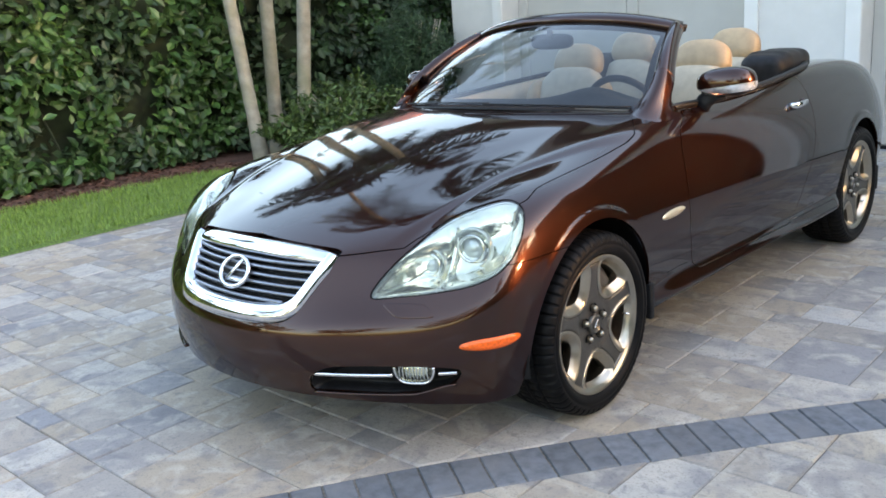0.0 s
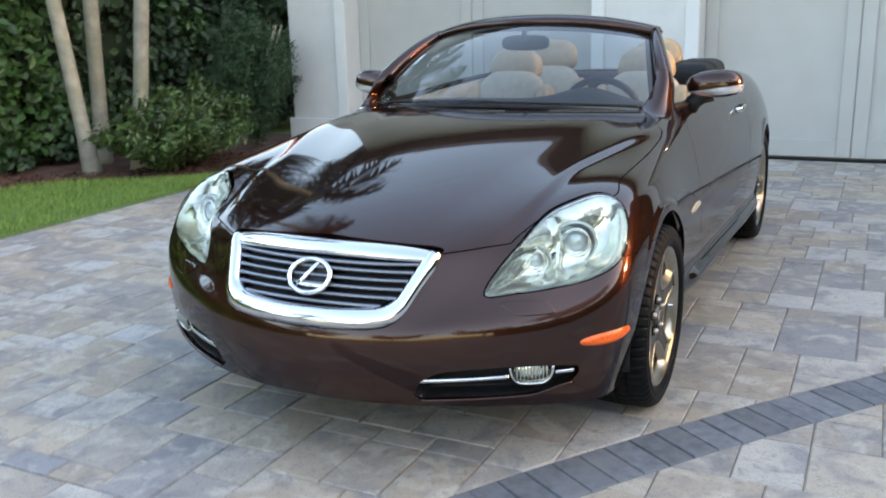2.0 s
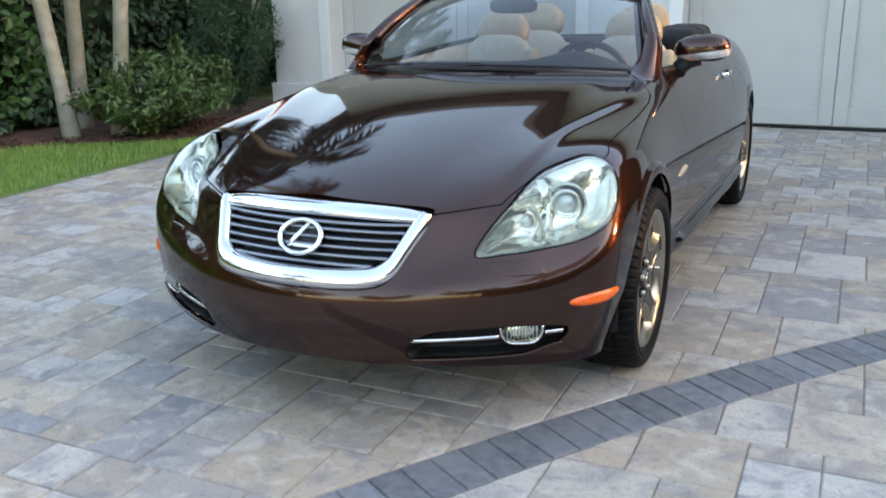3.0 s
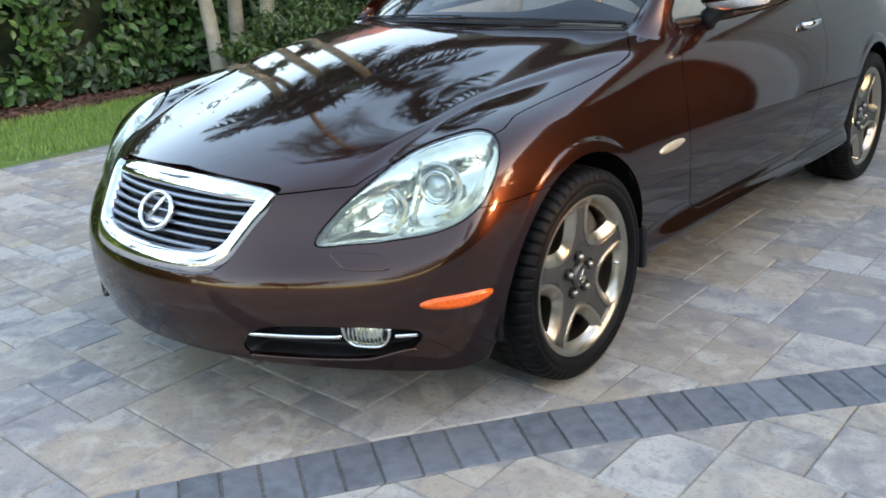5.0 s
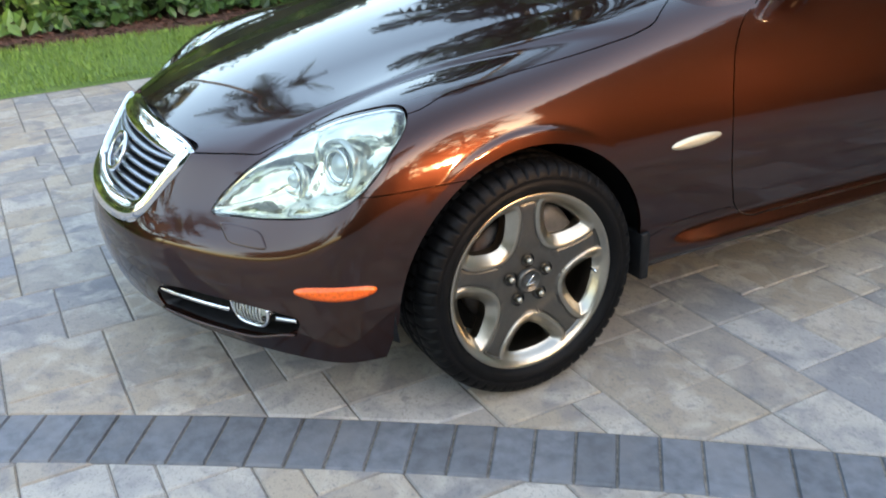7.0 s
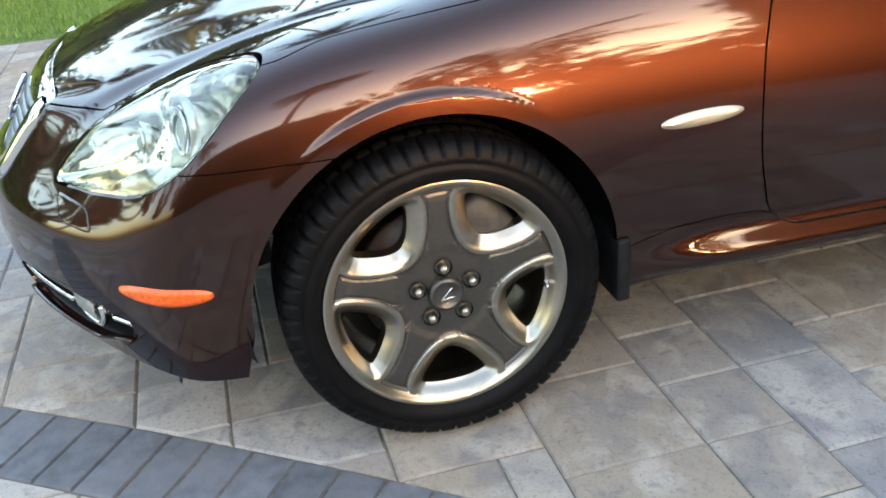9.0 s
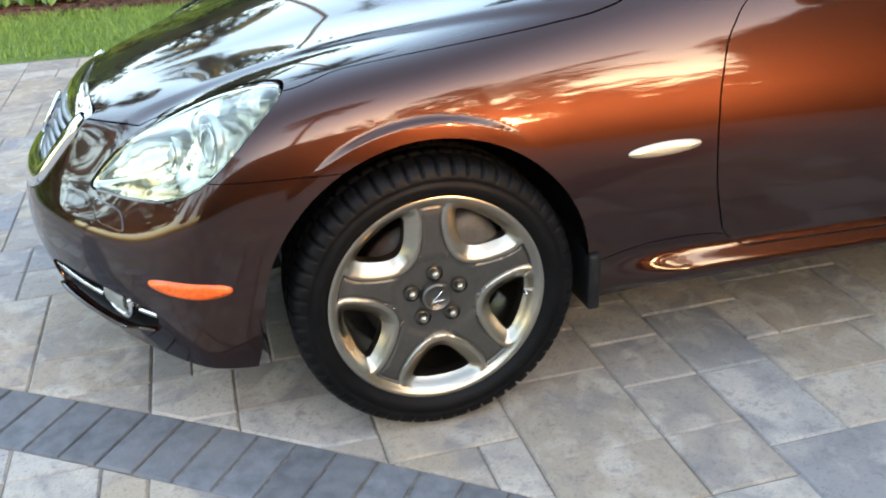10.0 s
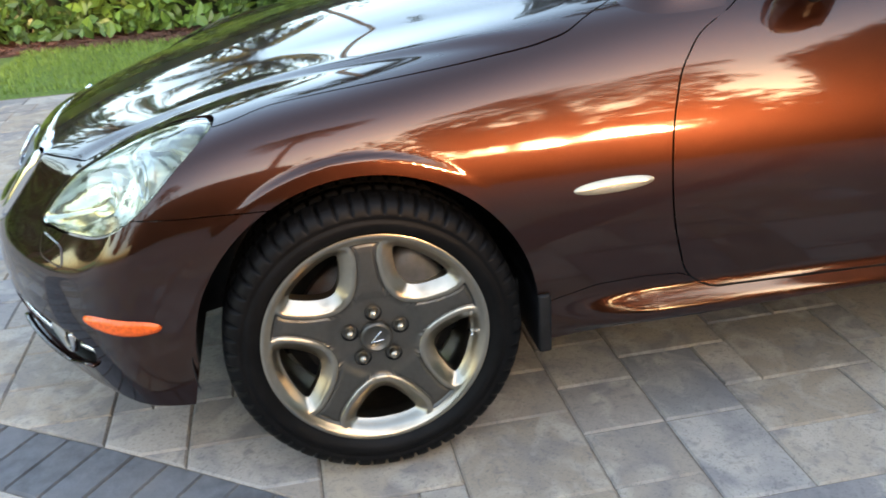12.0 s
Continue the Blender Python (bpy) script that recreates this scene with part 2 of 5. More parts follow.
def revolve(profile, steps=64, axis="x", close=False, wave=None):
    """Turns a profile of (along, radius) about the axis."""
    verts, faces, n = [], [], len(profile)
    for i in range(steps):
        a = 2 * math.pi * i / steps
        for k, (u, r) in enumerate(profile):
            q = r + (wave(k, i) if wave else 0)
            c, s = q * math.cos(a), q * math.sin(a)
            verts.append((u, c, s) if axis == "x" else (c, s, u))
    for i in range(steps):
        j = (i + 1) % steps
        for k in range(n if close else n - 1):
            m = (k + 1) % n
            faces.append((i * n + k, j * n + k, j * n + m, i * n + m))
    bm = bmesh.new()
    vs = [bm.verts.new(v) for v in verts]
    for f in faces:
        bm.faces.new([vs[k] for k in f])
    bmesh.ops.recalc_face_normals(bm, faces=bm.faces)
    return bm


def sweep(points, section, up=(0, 0, 1), caps=True, scale=None):
    """Carries a closed section (u sideways, v along up) along a line of points."""
    pts = [Vector(p) for p in points]
    bm, rings = bmesh.new(), []
    for i, p in enumerate(pts):
        way = (pts[min(i + 1, len(pts) - 1)] - pts[max(i - 1, 0)]).normalized()
        side = way.cross(Vector(up)).normalized()
        top = side.cross(way).normalized()
        k = scale(i / (len(pts) - 1)) if scale else 1.0
        rings.append([bm.verts.new(p + side * (u * k) + top * (v * k)) for u, v in section])
    n = len(section)
    for a, b in zip(rings, rings[1:]):
        for i in range(n):
            bm.faces.new((a[i], a[(i + 1) % n], b[(i + 1) % n], b[i]))
    if caps:
        bm.faces.new(rings[0][::-1])
        bm.faces.new(rings[-1])
    bmesh.ops.recalc_face_normals(bm, faces=bm.faces)
    return bm


def round_section(w, h, n=12, power=3.0):
    e = 2 / power
    return [(w / 2 * math.copysign(abs(math.cos(a)) ** e, math.cos(a)), h / 2 * math.copysign(abs(math.sin(a)) ** e, math.sin(a)))
            for a in (2 * math.pi * i / n for i in range(n))]


def spline(points, n, closed=False):
    """A Catmull-Rom line through a few points."""
    p = np.asarray(points, float)
    m = len(p)
    out = []
    for s in np.linspace(0, m if closed else m - 1, n, endpoint=not closed):
        i = int(min(math.floor(s), (m if closed else m - 1) - 1))
        t = s - i
        if closed:
            a, b, c, d = p[(i - 1) % m], p[i % m], p[(i + 1) % m], p[(i + 2) % m]
        else:
            a, b, c, d = p[max(i - 1, 0)], p[i], p[i + 1], p[min(i + 2, m - 1)]
        out.append(0.5 * (2 * b + (c - a) * t + (2 * a - 5 * b + 4 * c - d) * t * t + (3 * b - a - 3 * c + d) * t**3))
    return np.array(out)


def inside_of(outline, u, v):
    """Signed distance to a closed outline in a plane, above zero inside."""
    o = np.asarray(outline, float)
    a, b = o, np.roll(o, -1, 0)
    best, odd = np.full(np.shape(u), 1e9), np.zeros(np.shape(u), bool)
    for (ax, ay), (bx, by) in zip(a, b):
        ex, ey = bx - ax, by - ay
        t = np.clip(((u - ax) * ex + (v - ay) * ey) / (ex * ex + ey * ey + 1e-12), 0, 1)
        best = np.minimum(best, np.hypot(u - ax - t * ex, v - ay - t * ey))
        if ay != by:
            odd ^= ((ay > v) != (by > v)) & (u < ax + (v - ay) * ex / ey)
    return np.where(odd, best, -best)


def clip(mesh, field, gap=0.0):
    """The part of a mesh in which field(x, y, z) is above gap, cut along the line where it equals it."""
    V, F = mesh
    d = field(V[:, 0], V[:, 1], V[:, 2]) - gap
    extra, made, faces, n = [], {}, [], len(V)

    def crossing(i, j):
        key = (i, j) if i < j else (j, i)
        if key not in made:
            made[key] = n + len(extra)
            t = d[i] / (d[i] - d[j])
            extra.append(V[i] + (V[j] - V[i]) * t)
        return made[key]

    inside = d > 0
    for f in F:
        k = [inside[i] for i in f]
        if all(k):
            faces.append(f)
        elif any(k):
            g = []
            for i, j in zip(f, f[1:] + f[:1]):
                if inside[i]:
                    g.append(i)
                if inside[i] != inside[j]:
                    g.append(crossing(i, j))
            if len(g) > 2:
                faces.append(tuple(g))
    W = np.vstack([V, extra]) if extra else V
    used = sorted({i for f in faces for i in f})
    if not used:
        return W[:0], []
    back = {o: i for i, o in enumerate(used)}
    return W[used], [tuple(back[i] for i in f) for f in faces]


def mirrored(mesh):
    V, F = mesh
    return V * (-1, 1, 1), [f[::-1] for f in F]


def both(mesh):
    V, F = mesh
    W, G = mirrored(mesh)
    return np.vstack([V, W]), F + [tuple(i + len(V) for i in f) for f in G]


def normals_at(V):
    """The skin's outward normals near points V."""
    e = 1e-4
    f0 = body(V[:, 0], V[:, 1], V[:, 2])
    g = np.stack([body(V[:, 0] + e, V[:, 1], V[:, 2]) - f0, body(V[:, 0], V[:, 1] + e, V[:, 2]) - f0, body(V[:, 0], V[:, 1], V[:, 2] + e) - f0], 1)
    return g / np.linalg.norm(g, axis=1)[:, None]


def skin_normals(P):
    """Outward normals on either half of the car."""
    sgn = np.where(P[:, :1] < 0, -1.0, 1.0) * (1, 0, 0) + np.array((0, 1.0, 1.0))
    return normals_at(P * sgn) * sgn


def flanged(V, F, inward, weld=False):
    """Turns the free edges of a sheet in, with a crisp corner: the flange has vertices of its own."""
    seen = {}
    for f in F:
        for i, j in zip(f, f[1:] + f[:1]):
            key = (min(i, j), max(i, j))
            seen[key] = seen.get(key, 0) + (1 if i < j else 2)
    edge = [(i, j) if w == 1 else (j, i) for (i, j), w in seen.items() if w in (1, 2)]
    edge = [(i, j) for i, j in edge if not (weld and abs(V[i, 0]) < 1e-6 and abs(V[j, 0]) < 1e-6)]
    rim = sorted({i for e in edge for i in e})
    at = {i: len(V) + k for k, i in enumerate(rim)}
    P, m = V[rim], len(rim)
    step = inward(P)
    unit = step / np.linalg.norm(step, axis=1)[:, None]
    return np.vstack([V, P + unit * 0.0004, P + step]), F + [(at[j], at[i], at[i] + m, at[j] + m) for i, j in edge]


def panel(name, mesh, mat, parent, label="", thick=0.012, weld=False):
    """A piece of sheet: with weld None a plain thickened sheet, else a piece of the car's skin with turned-in edges."""
    V, F = np.asarray(mesh[0], float), list(mesh[1])
    if thick and weld is not None:
        V, F = flanged(V, F, lambda P: -skin_normals(P) * thick, weld)
    ob = mesh_object(name, V, F, mat, parent, label)
    if weld:
        bm = bmesh.new()
        bm.from_mesh(ob.data)
        bmesh.ops.remove_doubles(bm, verts=bm.verts, dist=2e-4)
        bm.to_mesh(ob.data)
        bm.free()
    if thick and weld is None:
        s = ob.modifiers.new("sheet", "SOLIDIFY")
        s.thickness, s.offset = thick, -1
    return ob


# ---- the place: ground, lawn, planting bed, garage front ----
STUCCO = material("white_stucco", (0.66, 0.647, 0.62), 0.85, grain=6, spread=0.03, bump=0.25, bump_size=120, stain=(0.581, 0.581, 0.563))
DOORPAINT = material("pale_grey_door_paint", (0.49, 0.477, 0.447), 0.45, grain=4, spread=0.03, stain=(0.46, 0.452, 0.426))
TRIM = material("white_trim_paint", (0.704, 0.704, 0.686), 0.5, grain=5, spread=0.02)
IRON = material("black_iron", (0.02, 0.02, 0.022), 0.5, metal=0.6, grain=60, spread=0.3)
OPAL = material("seeded_lantern_glass", (0.55, 0.57, 0.58), 0.2, grain=40, spread=0.1)
SOIL = material("brown_mulch", (0.13, 0.06, 0.042), 0.95, grain=45, spread=0.5, bump=1.0, bump_size=60, stain=(0.045, 0.025, 0.018), stain_size=4)
TURF = material("lawn", (0.10, 0.175, 0.036), 0.9, grain=60, spread=0.35, bump=0.8, bump_size=150, stain=(0.13, 0.20, 0.05), stain_size=1.5)
BLADE = material("grass_blade", (0.155, 0.262, 0.046), 0.6, random_tint=0.35, island=True)
# one leaf with light put into its colour: plain, sunlit, shaded (also far trees)
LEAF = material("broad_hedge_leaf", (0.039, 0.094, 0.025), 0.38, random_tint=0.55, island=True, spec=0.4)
LEAF_SUNLIT = material("light_hedge_leaf", (0.088, 0.178, 0.035), 0.35, random_tint=0.4, island=True, spec=0.4)
LEAF_SHADED = material("dark_hedge_leaf", (0.021, 0.051, 0.018), 0.5, random_tint=0.5, island=True)
FERN = material("shrub_leaf", (0.050, 0.094, 0.021), 0.5, random_tint=0.5, island=True)
FROND = material("palm_frond", (0.030, 0.060, 0.014), 0.5, random_tint=0.4, island=True)
CONIFER = material("feathery_conifer_leaf", (0.030, 0.072, 0.030), 0.6, random_tint=0.45, island=True)
# the shade inside a hedge, put into a near-black green
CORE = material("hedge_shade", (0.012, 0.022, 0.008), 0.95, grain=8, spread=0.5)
BARK = material("pale_smooth_bark", (0.299, 0.273, 0.22), 0.8, grain=9, spread=0.22, bump=0.35, bump_size=50, stain=(0.238, 0.238, 0.15), stain_size=3)
DARK_BARK = material("dark_palm_bark", (0.075, 0.065, 0.05), 0.85, grain=9, spread=0.25, bump=0.4, bump_size=40)
TILE = material("terracotta_roof_tile", (0.42, 0.13, 0.08), 0.7, grain=12, spread=0.2, random_tint=0.15)
SAND = material("joint_sand", (0.19, 0.165, 0.135), 0.95, grain=80, spread=0.3, bump=0.4, bump_size=300)
ASPHALT = material("asphalt", (0.055, 0.055, 0.057), 0.9, grain=60, spread=0.3, bump=0.5, bump_size=200)

EDGE_X = -3.75            # where the drive meets the lawn


def plane_sheet(name, x0, x1, y0, y1, z, mat, n=1, label=""):
    xs, ys = np.linspace(x0, x1, n + 1), np.linspace(y0, y1, n + 1)
    v = [(x, y, z) for x in xs for y in ys]
    f = [(i * (n + 1) + j, (i + 1) * (n + 1) + j, (i + 1) * (n + 1) + j + 1, i * (n + 1) + j + 1) for i in range(n) for j in range(n)]
    return mesh_object(name, v, f, mat, None, label, flat=True)


tagged(plane_sheet("ground", -400, 400, -400, 400, -0.09, TURF, 40), "wide green lawn and land round the house", "ground", kind="structure")
tagged(plane_sheet("road", -60, 60, -15.5, -9.5, -0.07, ASPHALT, 6), "grey asphalt street beyond the drive", "road", kind="structure")

# the slab of sand in which the pavers lie
tagged(part("driveway", box((12.2, 16.6, 0.08), (2.35, -2.5, -0.046)), SAND, flat=True), "block-paved driveway of mixed grey and tan pavers with pale sand joints",
       "driveway", kind="structure")

# lawn strip and planting bed, each gently domed
def bed(name, x0, x1, y0, y1, mat, rise, label, category, edge):
    nx, ny = 24, 120
    v, f = [], []
    for i in range(nx + 1):
        for j in range(ny + 1):
            u, y = i / nx, y0 + (y1 - y0) * j / ny
            x = x0 + (x1 - x0) * u + edge(u, y)
            v.append((x, y, -0.085 + (0.09 + rise) * min(1, 6 * min(u, 1 - u) + 0.55) + 0.012 * noise.noise((x * 3, y * 3, 1.7))))
    for i in range(nx):
        for j in range(ny):
            f.append((i * (ny + 1) + j, (i + 1) * (ny + 1) + j, (i + 1) * (ny + 1) + j + 1, i * (ny + 1) + j + 1))
    return tagged(mesh_object(name, v, f, mat), label, category, kind="structure")


def bed_line(y):
    """x of the line between the lawn and the mulch."""
    return -5.35 + 0.10 * math.sin(y * 0.7) + 1.45 * float(smooth(2.3, 3.4, y))


bed("lawn", EDGE_X - 1.6, EDGE_X, -9.0, 3.05, TURF, 0.022, "strip of mown green lawn along the drive", "lawn", lambda u, y: (1 - u) * (bed_line(y) - EDGE_X + 1.6))
bed("mulch_bed", -8.5, EDGE_X - 0.02, -9.0, 6.2, SOIL, 0.0, "bed of brown bark mulch under the hedge", "mulch bed",
    lambda u, y: u * min(0, bed_line(y) + 3.77 + 0.06))

# grass blades over the lawn strip
rnd = random.Random(4)
v, f = [], []
for _ in range(26000):
    y = rnd.uniform(-2.2, 3.3)
    lo = bed_line(y)
    if lo > EDGE_X - 0.05:
        continue
    x = rnd.uniform(lo, EDGE_X + 0.02)
    a, h, w = rnd.uniform(0, 6.283), rnd.uniform(0.025, 0.06), 0.004
    c, s = math.cos(a), math.sin(a)
    k = len(v)
    z = 0.02
    v += [(x - w * s, y + w * c, z), (x + w * s, y - w * c, z), (x + 0.4 * h * c, y + 0.4 * h * s, z + h)]
    f.append((k, k + 1, k + 2))
tagged(mesh_object("grass", v, f, BLADE, flat=True), "short bright green grass blades on the lawn", "grass", kind="stuff")

# bark chips lying on the mulch
v, f = [], []
for _ in range(5000):
    y = rnd.uniform(-2.5, 4.6)
    x = bed_line(y) - rnd.random() ** 1.5 * 1.2
    a, l, w, z = rnd.uniform(0, 6.283), rnd.uniform(0.012, 0.035), rnd.uniform(0.004, 0.010), 0.012 + rnd.uniform(0, 0.016)
    c, s = math.cos(a), math.sin(a)
    k = len(v)
    v += [(x - l * c - w * s, y - l * s + w * c, z), (x - l * c + w * s, y - l * s - w * c, z + 0.004), (x + l * c + w * s, y + l * s - w * c, z + rnd.uniform(0, 0.02)),
          (x + l * c - w * s, y + l * s + w * c, z)]
    f.append((k, k + 1, k + 2, k + 3))
tagged(mesh_object("bark_chip", v, f, SOIL, flat=True), "loose brown bark chips on the planting bed", "bark chips", kind="stuff")


# ---- garage front: stucco piers, white trims, framed doors set back in their openings ----
WALL_Y, DOOR_Y, WALL_TOP = 5.50, 5.78, 4.25


def slab(name, x0, x1, y0, y1, z0, z1, mat, parent=None, label="", bevel=0.004):
    return part(name, box((x1 - x0, y1 - y0, z1 - z0), ((x0 + x1) / 2, (y0 + y1) / 2, (z0 + z1) / 2), bevel, 1), mat, parent, label, flat=True)


OPENINGS = ((-3.80, -1.05), (-0.05, 2.60))
HEAD_Z = 2.75
PIERS = ((-4.54, -3.80), (-1.05, -0.05), (2.60, 3.05))
for k, (a, b) in enumerate(PIERS):
    tagged(slab(f"wall_pier_{k + 1}", a, b, WALL_Y, WALL_Y + 0.5, -0.08, HEAD_Z, STUCCO), "off-white stucco wall beside the garage door", "wall", kind="structure")
tagged(slab("wall_head", -4.54, 3.05, WALL_Y, WALL_Y + 0.5, HEAD_Z, WALL_TOP, STUCCO), "off-white stucco wall over the garage doors", "wall", kind="structure")
tagged(slab("wall_west", -4.54, -4.30, WALL_Y + 0.5, 12.0, -0.08, WALL_TOP, STUCCO), "off-white stucco side wall of the garage", "wall", kind="structure")
tagged(slab("wall_north", -4.54, 3.05, 12.0, 12.24, -0.08, WALL_TOP, STUCCO), "off-white stucco back wall of the garage", "wall", kind="structure")
tagged(slab("wall_east", 2.81, 3.05, WALL_Y + 0.5, 12.0, -0.08, WALL_TOP, STUCCO), "off-white stucco side wall of the garage", "wall", kind="structure")
ROOFTILE = material("brown_roof_tile", (0.16, 0.105, 0.075), 0.7, grain=12, spread=0.25, bump=0.5, bump_size=30)
v = [(-5.2, 4.9, 4.26), (3.6, 4.9, 4.26), (3.6, 12.9, 4.26), (-5.2, 12.9, 4.26), (-5.2, 4.9, 4.43), (3.6, 4.9, 4.43), (3.6, 12.9, 4.43), (-5.2, 12.9, 4.43), (-1.6, 8.6, 6.2), (0.0, 8.6, 6.2)]
tagged(mesh_object("garage_roof", v, [(3, 2, 1, 0), (0, 1, 5, 4), (1, 2, 6, 5), (2, 3, 7, 6), (3, 0, 4, 7), (4, 5, 9, 8), (5, 6, 9), (6, 7, 8, 9), (7, 4, 8)], ROOFTILE, flat=True),
       "brown tiled hip roof over the garage", "roof", kind="structure")
for k, (a, b) in enumerate(PIERS[:1]):
    tagged(slab("trim_base", a - 0.04, b + 0.0, WALL_Y - 0.045, WALL_Y - 0.003, -0.08, 0.30, TRIM), "white plinth at the foot of the wall", "trim", kind="structure")
for k, (a, b) in enumerate(OPENINGS):
    for name, x0, x1 in (("trim_left", a - 0.125, a), ("trim_right", b, b + 0.125)):
        tagged(slab(f"{name}_{k + 1}", x0, x1, WALL_Y - 0.03, WALL_Y - 0.002, -0.05, HEAD_Z + 0.12, TRIM), "white trim board round the garage opening", "trim", kind="structure")
    tagged(slab(f"trim_head_{k + 1}", a, b, WALL_Y - 0.03, WALL_Y - 0.002, HEAD_Z, HEAD_Z + 0.12, TRIM), "white trim board over the garage opening", "trim", kind="structure")
    door = tagged(new(f"garage_door_{k + 1}"), "closed pale grey-green garage door with framed panels", "garage door", kind="structure")
    n = 2
    w = (b - a) / n
    slab("backing", a + 0.002, b - 0.002, DOOR_Y + 0.03, DOOR_Y + 0.07, -0.04, HEAD_Z - 0.002, DOORPAINT, door)
    slab("threshold", a + 0.002, b - 0.002, DOOR_Y - 0.02, DOOR_Y + 0.028, -0.05, 0.018, BLACK, door, "dark rubber seal at the foot of the door")
    for i in range(n):
        x0, x1 = a + i * w + 0.004, a + (i + 1) * w - 0.004
        for s0, s1 in ((x0, x0 + 0.12), (x1 - 0.12, x1)):
            slab("stile", s0, s1, DOOR_Y, DOOR_Y + 0.029, 0.03, HEAD_Z - 0.02, DOORPAINT, door)
        for z0, z1 in ((0.03, 0.19), (HEAD_Z - 0.18, HEAD_Z - 0.02)):
            slab("rail", x0 + 0.121, x1 - 0.121, DOOR_Y + 0.001, DOOR_Y + 0.029, z0, z1, DOORPAINT, door)


def lantern(x, z):
    top = thing("wall_lantern", "black iron wall lantern with pale glass on the stucco pier", "lantern", (x, WALL_Y, z))
    part("backplate", box((0.12, 0.02, 0.30), (0, -0.010, 0.17), 0.004), IRON, top, flat=True)
    part("arm", box((0.03, 0.11, 0.03), (0, -0.07, 0.40), 0.006), IRON, top, flat=True)
    part("base", box((0.175, 0.175, 0.035), (0, -0.125, 0.018), 0.006), IRON, top, flat=True)
    for i in (-1, 1):
        for j in (-1, 1):
            part("corner_bar", box((0.016, 0.016, 0.30), (0.072 * i, -0.125 + 0.072 * j, 0.185), 0.003), IRON, top, flat=True)
    for dx, dy, sx, sy in ((0, -0.068, 0.126, 0.004), (0, 0.068, 0.126, 0.004), (-0.068, 0, 0.004, 0.126), (0.068, 0, 0.004, 0.126)):
        part("pane", box((sx, sy, 0.30), (dx, -0.125 + dy, 0.185)), OPAL, top, flat=True)
    part("cap", box((0.20, 0.20, 0.03), (0, -0.125, 0.35), 0.006), IRON, top, flat=True)
    bm = bmesh.new()
    bmesh.ops.create_cone(bm, cap_ends=True, segments=4, radius1=0.125, radius2=0.03, depth=0.08, matrix=Matrix.Translation((0, -0.125, 0.405)) @ pose(0, 0, 0, 0, 0, 45))
    part("hood", bm, IRON, top, flat=True)
    return top


lantern(-4.13, 1.85)
lantern(-0.60, 1.85)


# the neighbour's roof behind the hedge
roof = thing("neighbour_house", "neighbouring house with terracotta tile roof behind the hedge", "house", (-11.5, 10.5, 0))
part("wall", box((7, 8, 2.5), (0, 0, 1.25), 0.02, 1), STUCCO, roof, flat=True)
bm = bmesh.new()
bmesh.ops.create_cone(bm, cap_ends=True, segments=4, radius1=6.4, radius2=1.2, depth=2.0, matrix=Matrix.Translation((0, 0, 3.45)) @ pose(0, 0, 0, 0, 0, 45))
part("roof", bm, TILE, roof, flat=True)


# ---- plants ----
def leaf_cloud(points, rnd, size, long=1.7, fold=0.25, droop=0.0, outward=None):
    """Many leaves, each of two folded quads with a pointed tip."""
    v, f = [], []
    for p in points:
        n = Vector((rnd.gauss(0, 1), rnd.gauss(0, 1), rnd.gauss(0, 1)))
        if outward is not None:
            n = n + 1.3 * outward(p)
        n.normalize()
        way = n.orthogonal().normalized()
        way.rotate(Matrix.Rotation(rnd.uniform(0, 6.283), 3, n))
        way.z -= droop
        way.normalize()
        side = way.cross(n).normalized()
        s = size * rnd.uniform(0.65, 1.25)
        l, w = s * long / 2, s / 2
        p = Vector(p)
        k = len(v)
        lift = n * (fold * w)
        v += [p - way * l, p - way * l * 0.2 + side * w + lift, p - way * l * 0.1, p - way * l * 0.2 - side * w + lift,
              p + way * l * 0.45 + side * w * 0.7 + lift, p + way * l * 0.45 - side * w * 0.7 + lift, p + way * l]
        f += [(k, k + 1, k + 2), (k, k + 2, k + 3), (k + 1, k + 4, k + 6, k + 2), (k + 2, k + 6, k + 5, k + 3)]
    return v, f


def hedge_face(y, z):
    """x of the hedge's uneven face."""
    return -6.15 + 0.28 * noise.noise((y * 0.9, z * 1.1, 3.1)) + 0.16 * noise.noise((y * 2.6, z * 2.6, 8.4)) + 0.25 * max(0, 0.7 - z)


def hedge_top(y):
    return 2.42 - 0.18 * float(smooth(6.0, 6.6, y)) + 0.10 * noise.noise((y * 1.3, 0.3, 0.2))


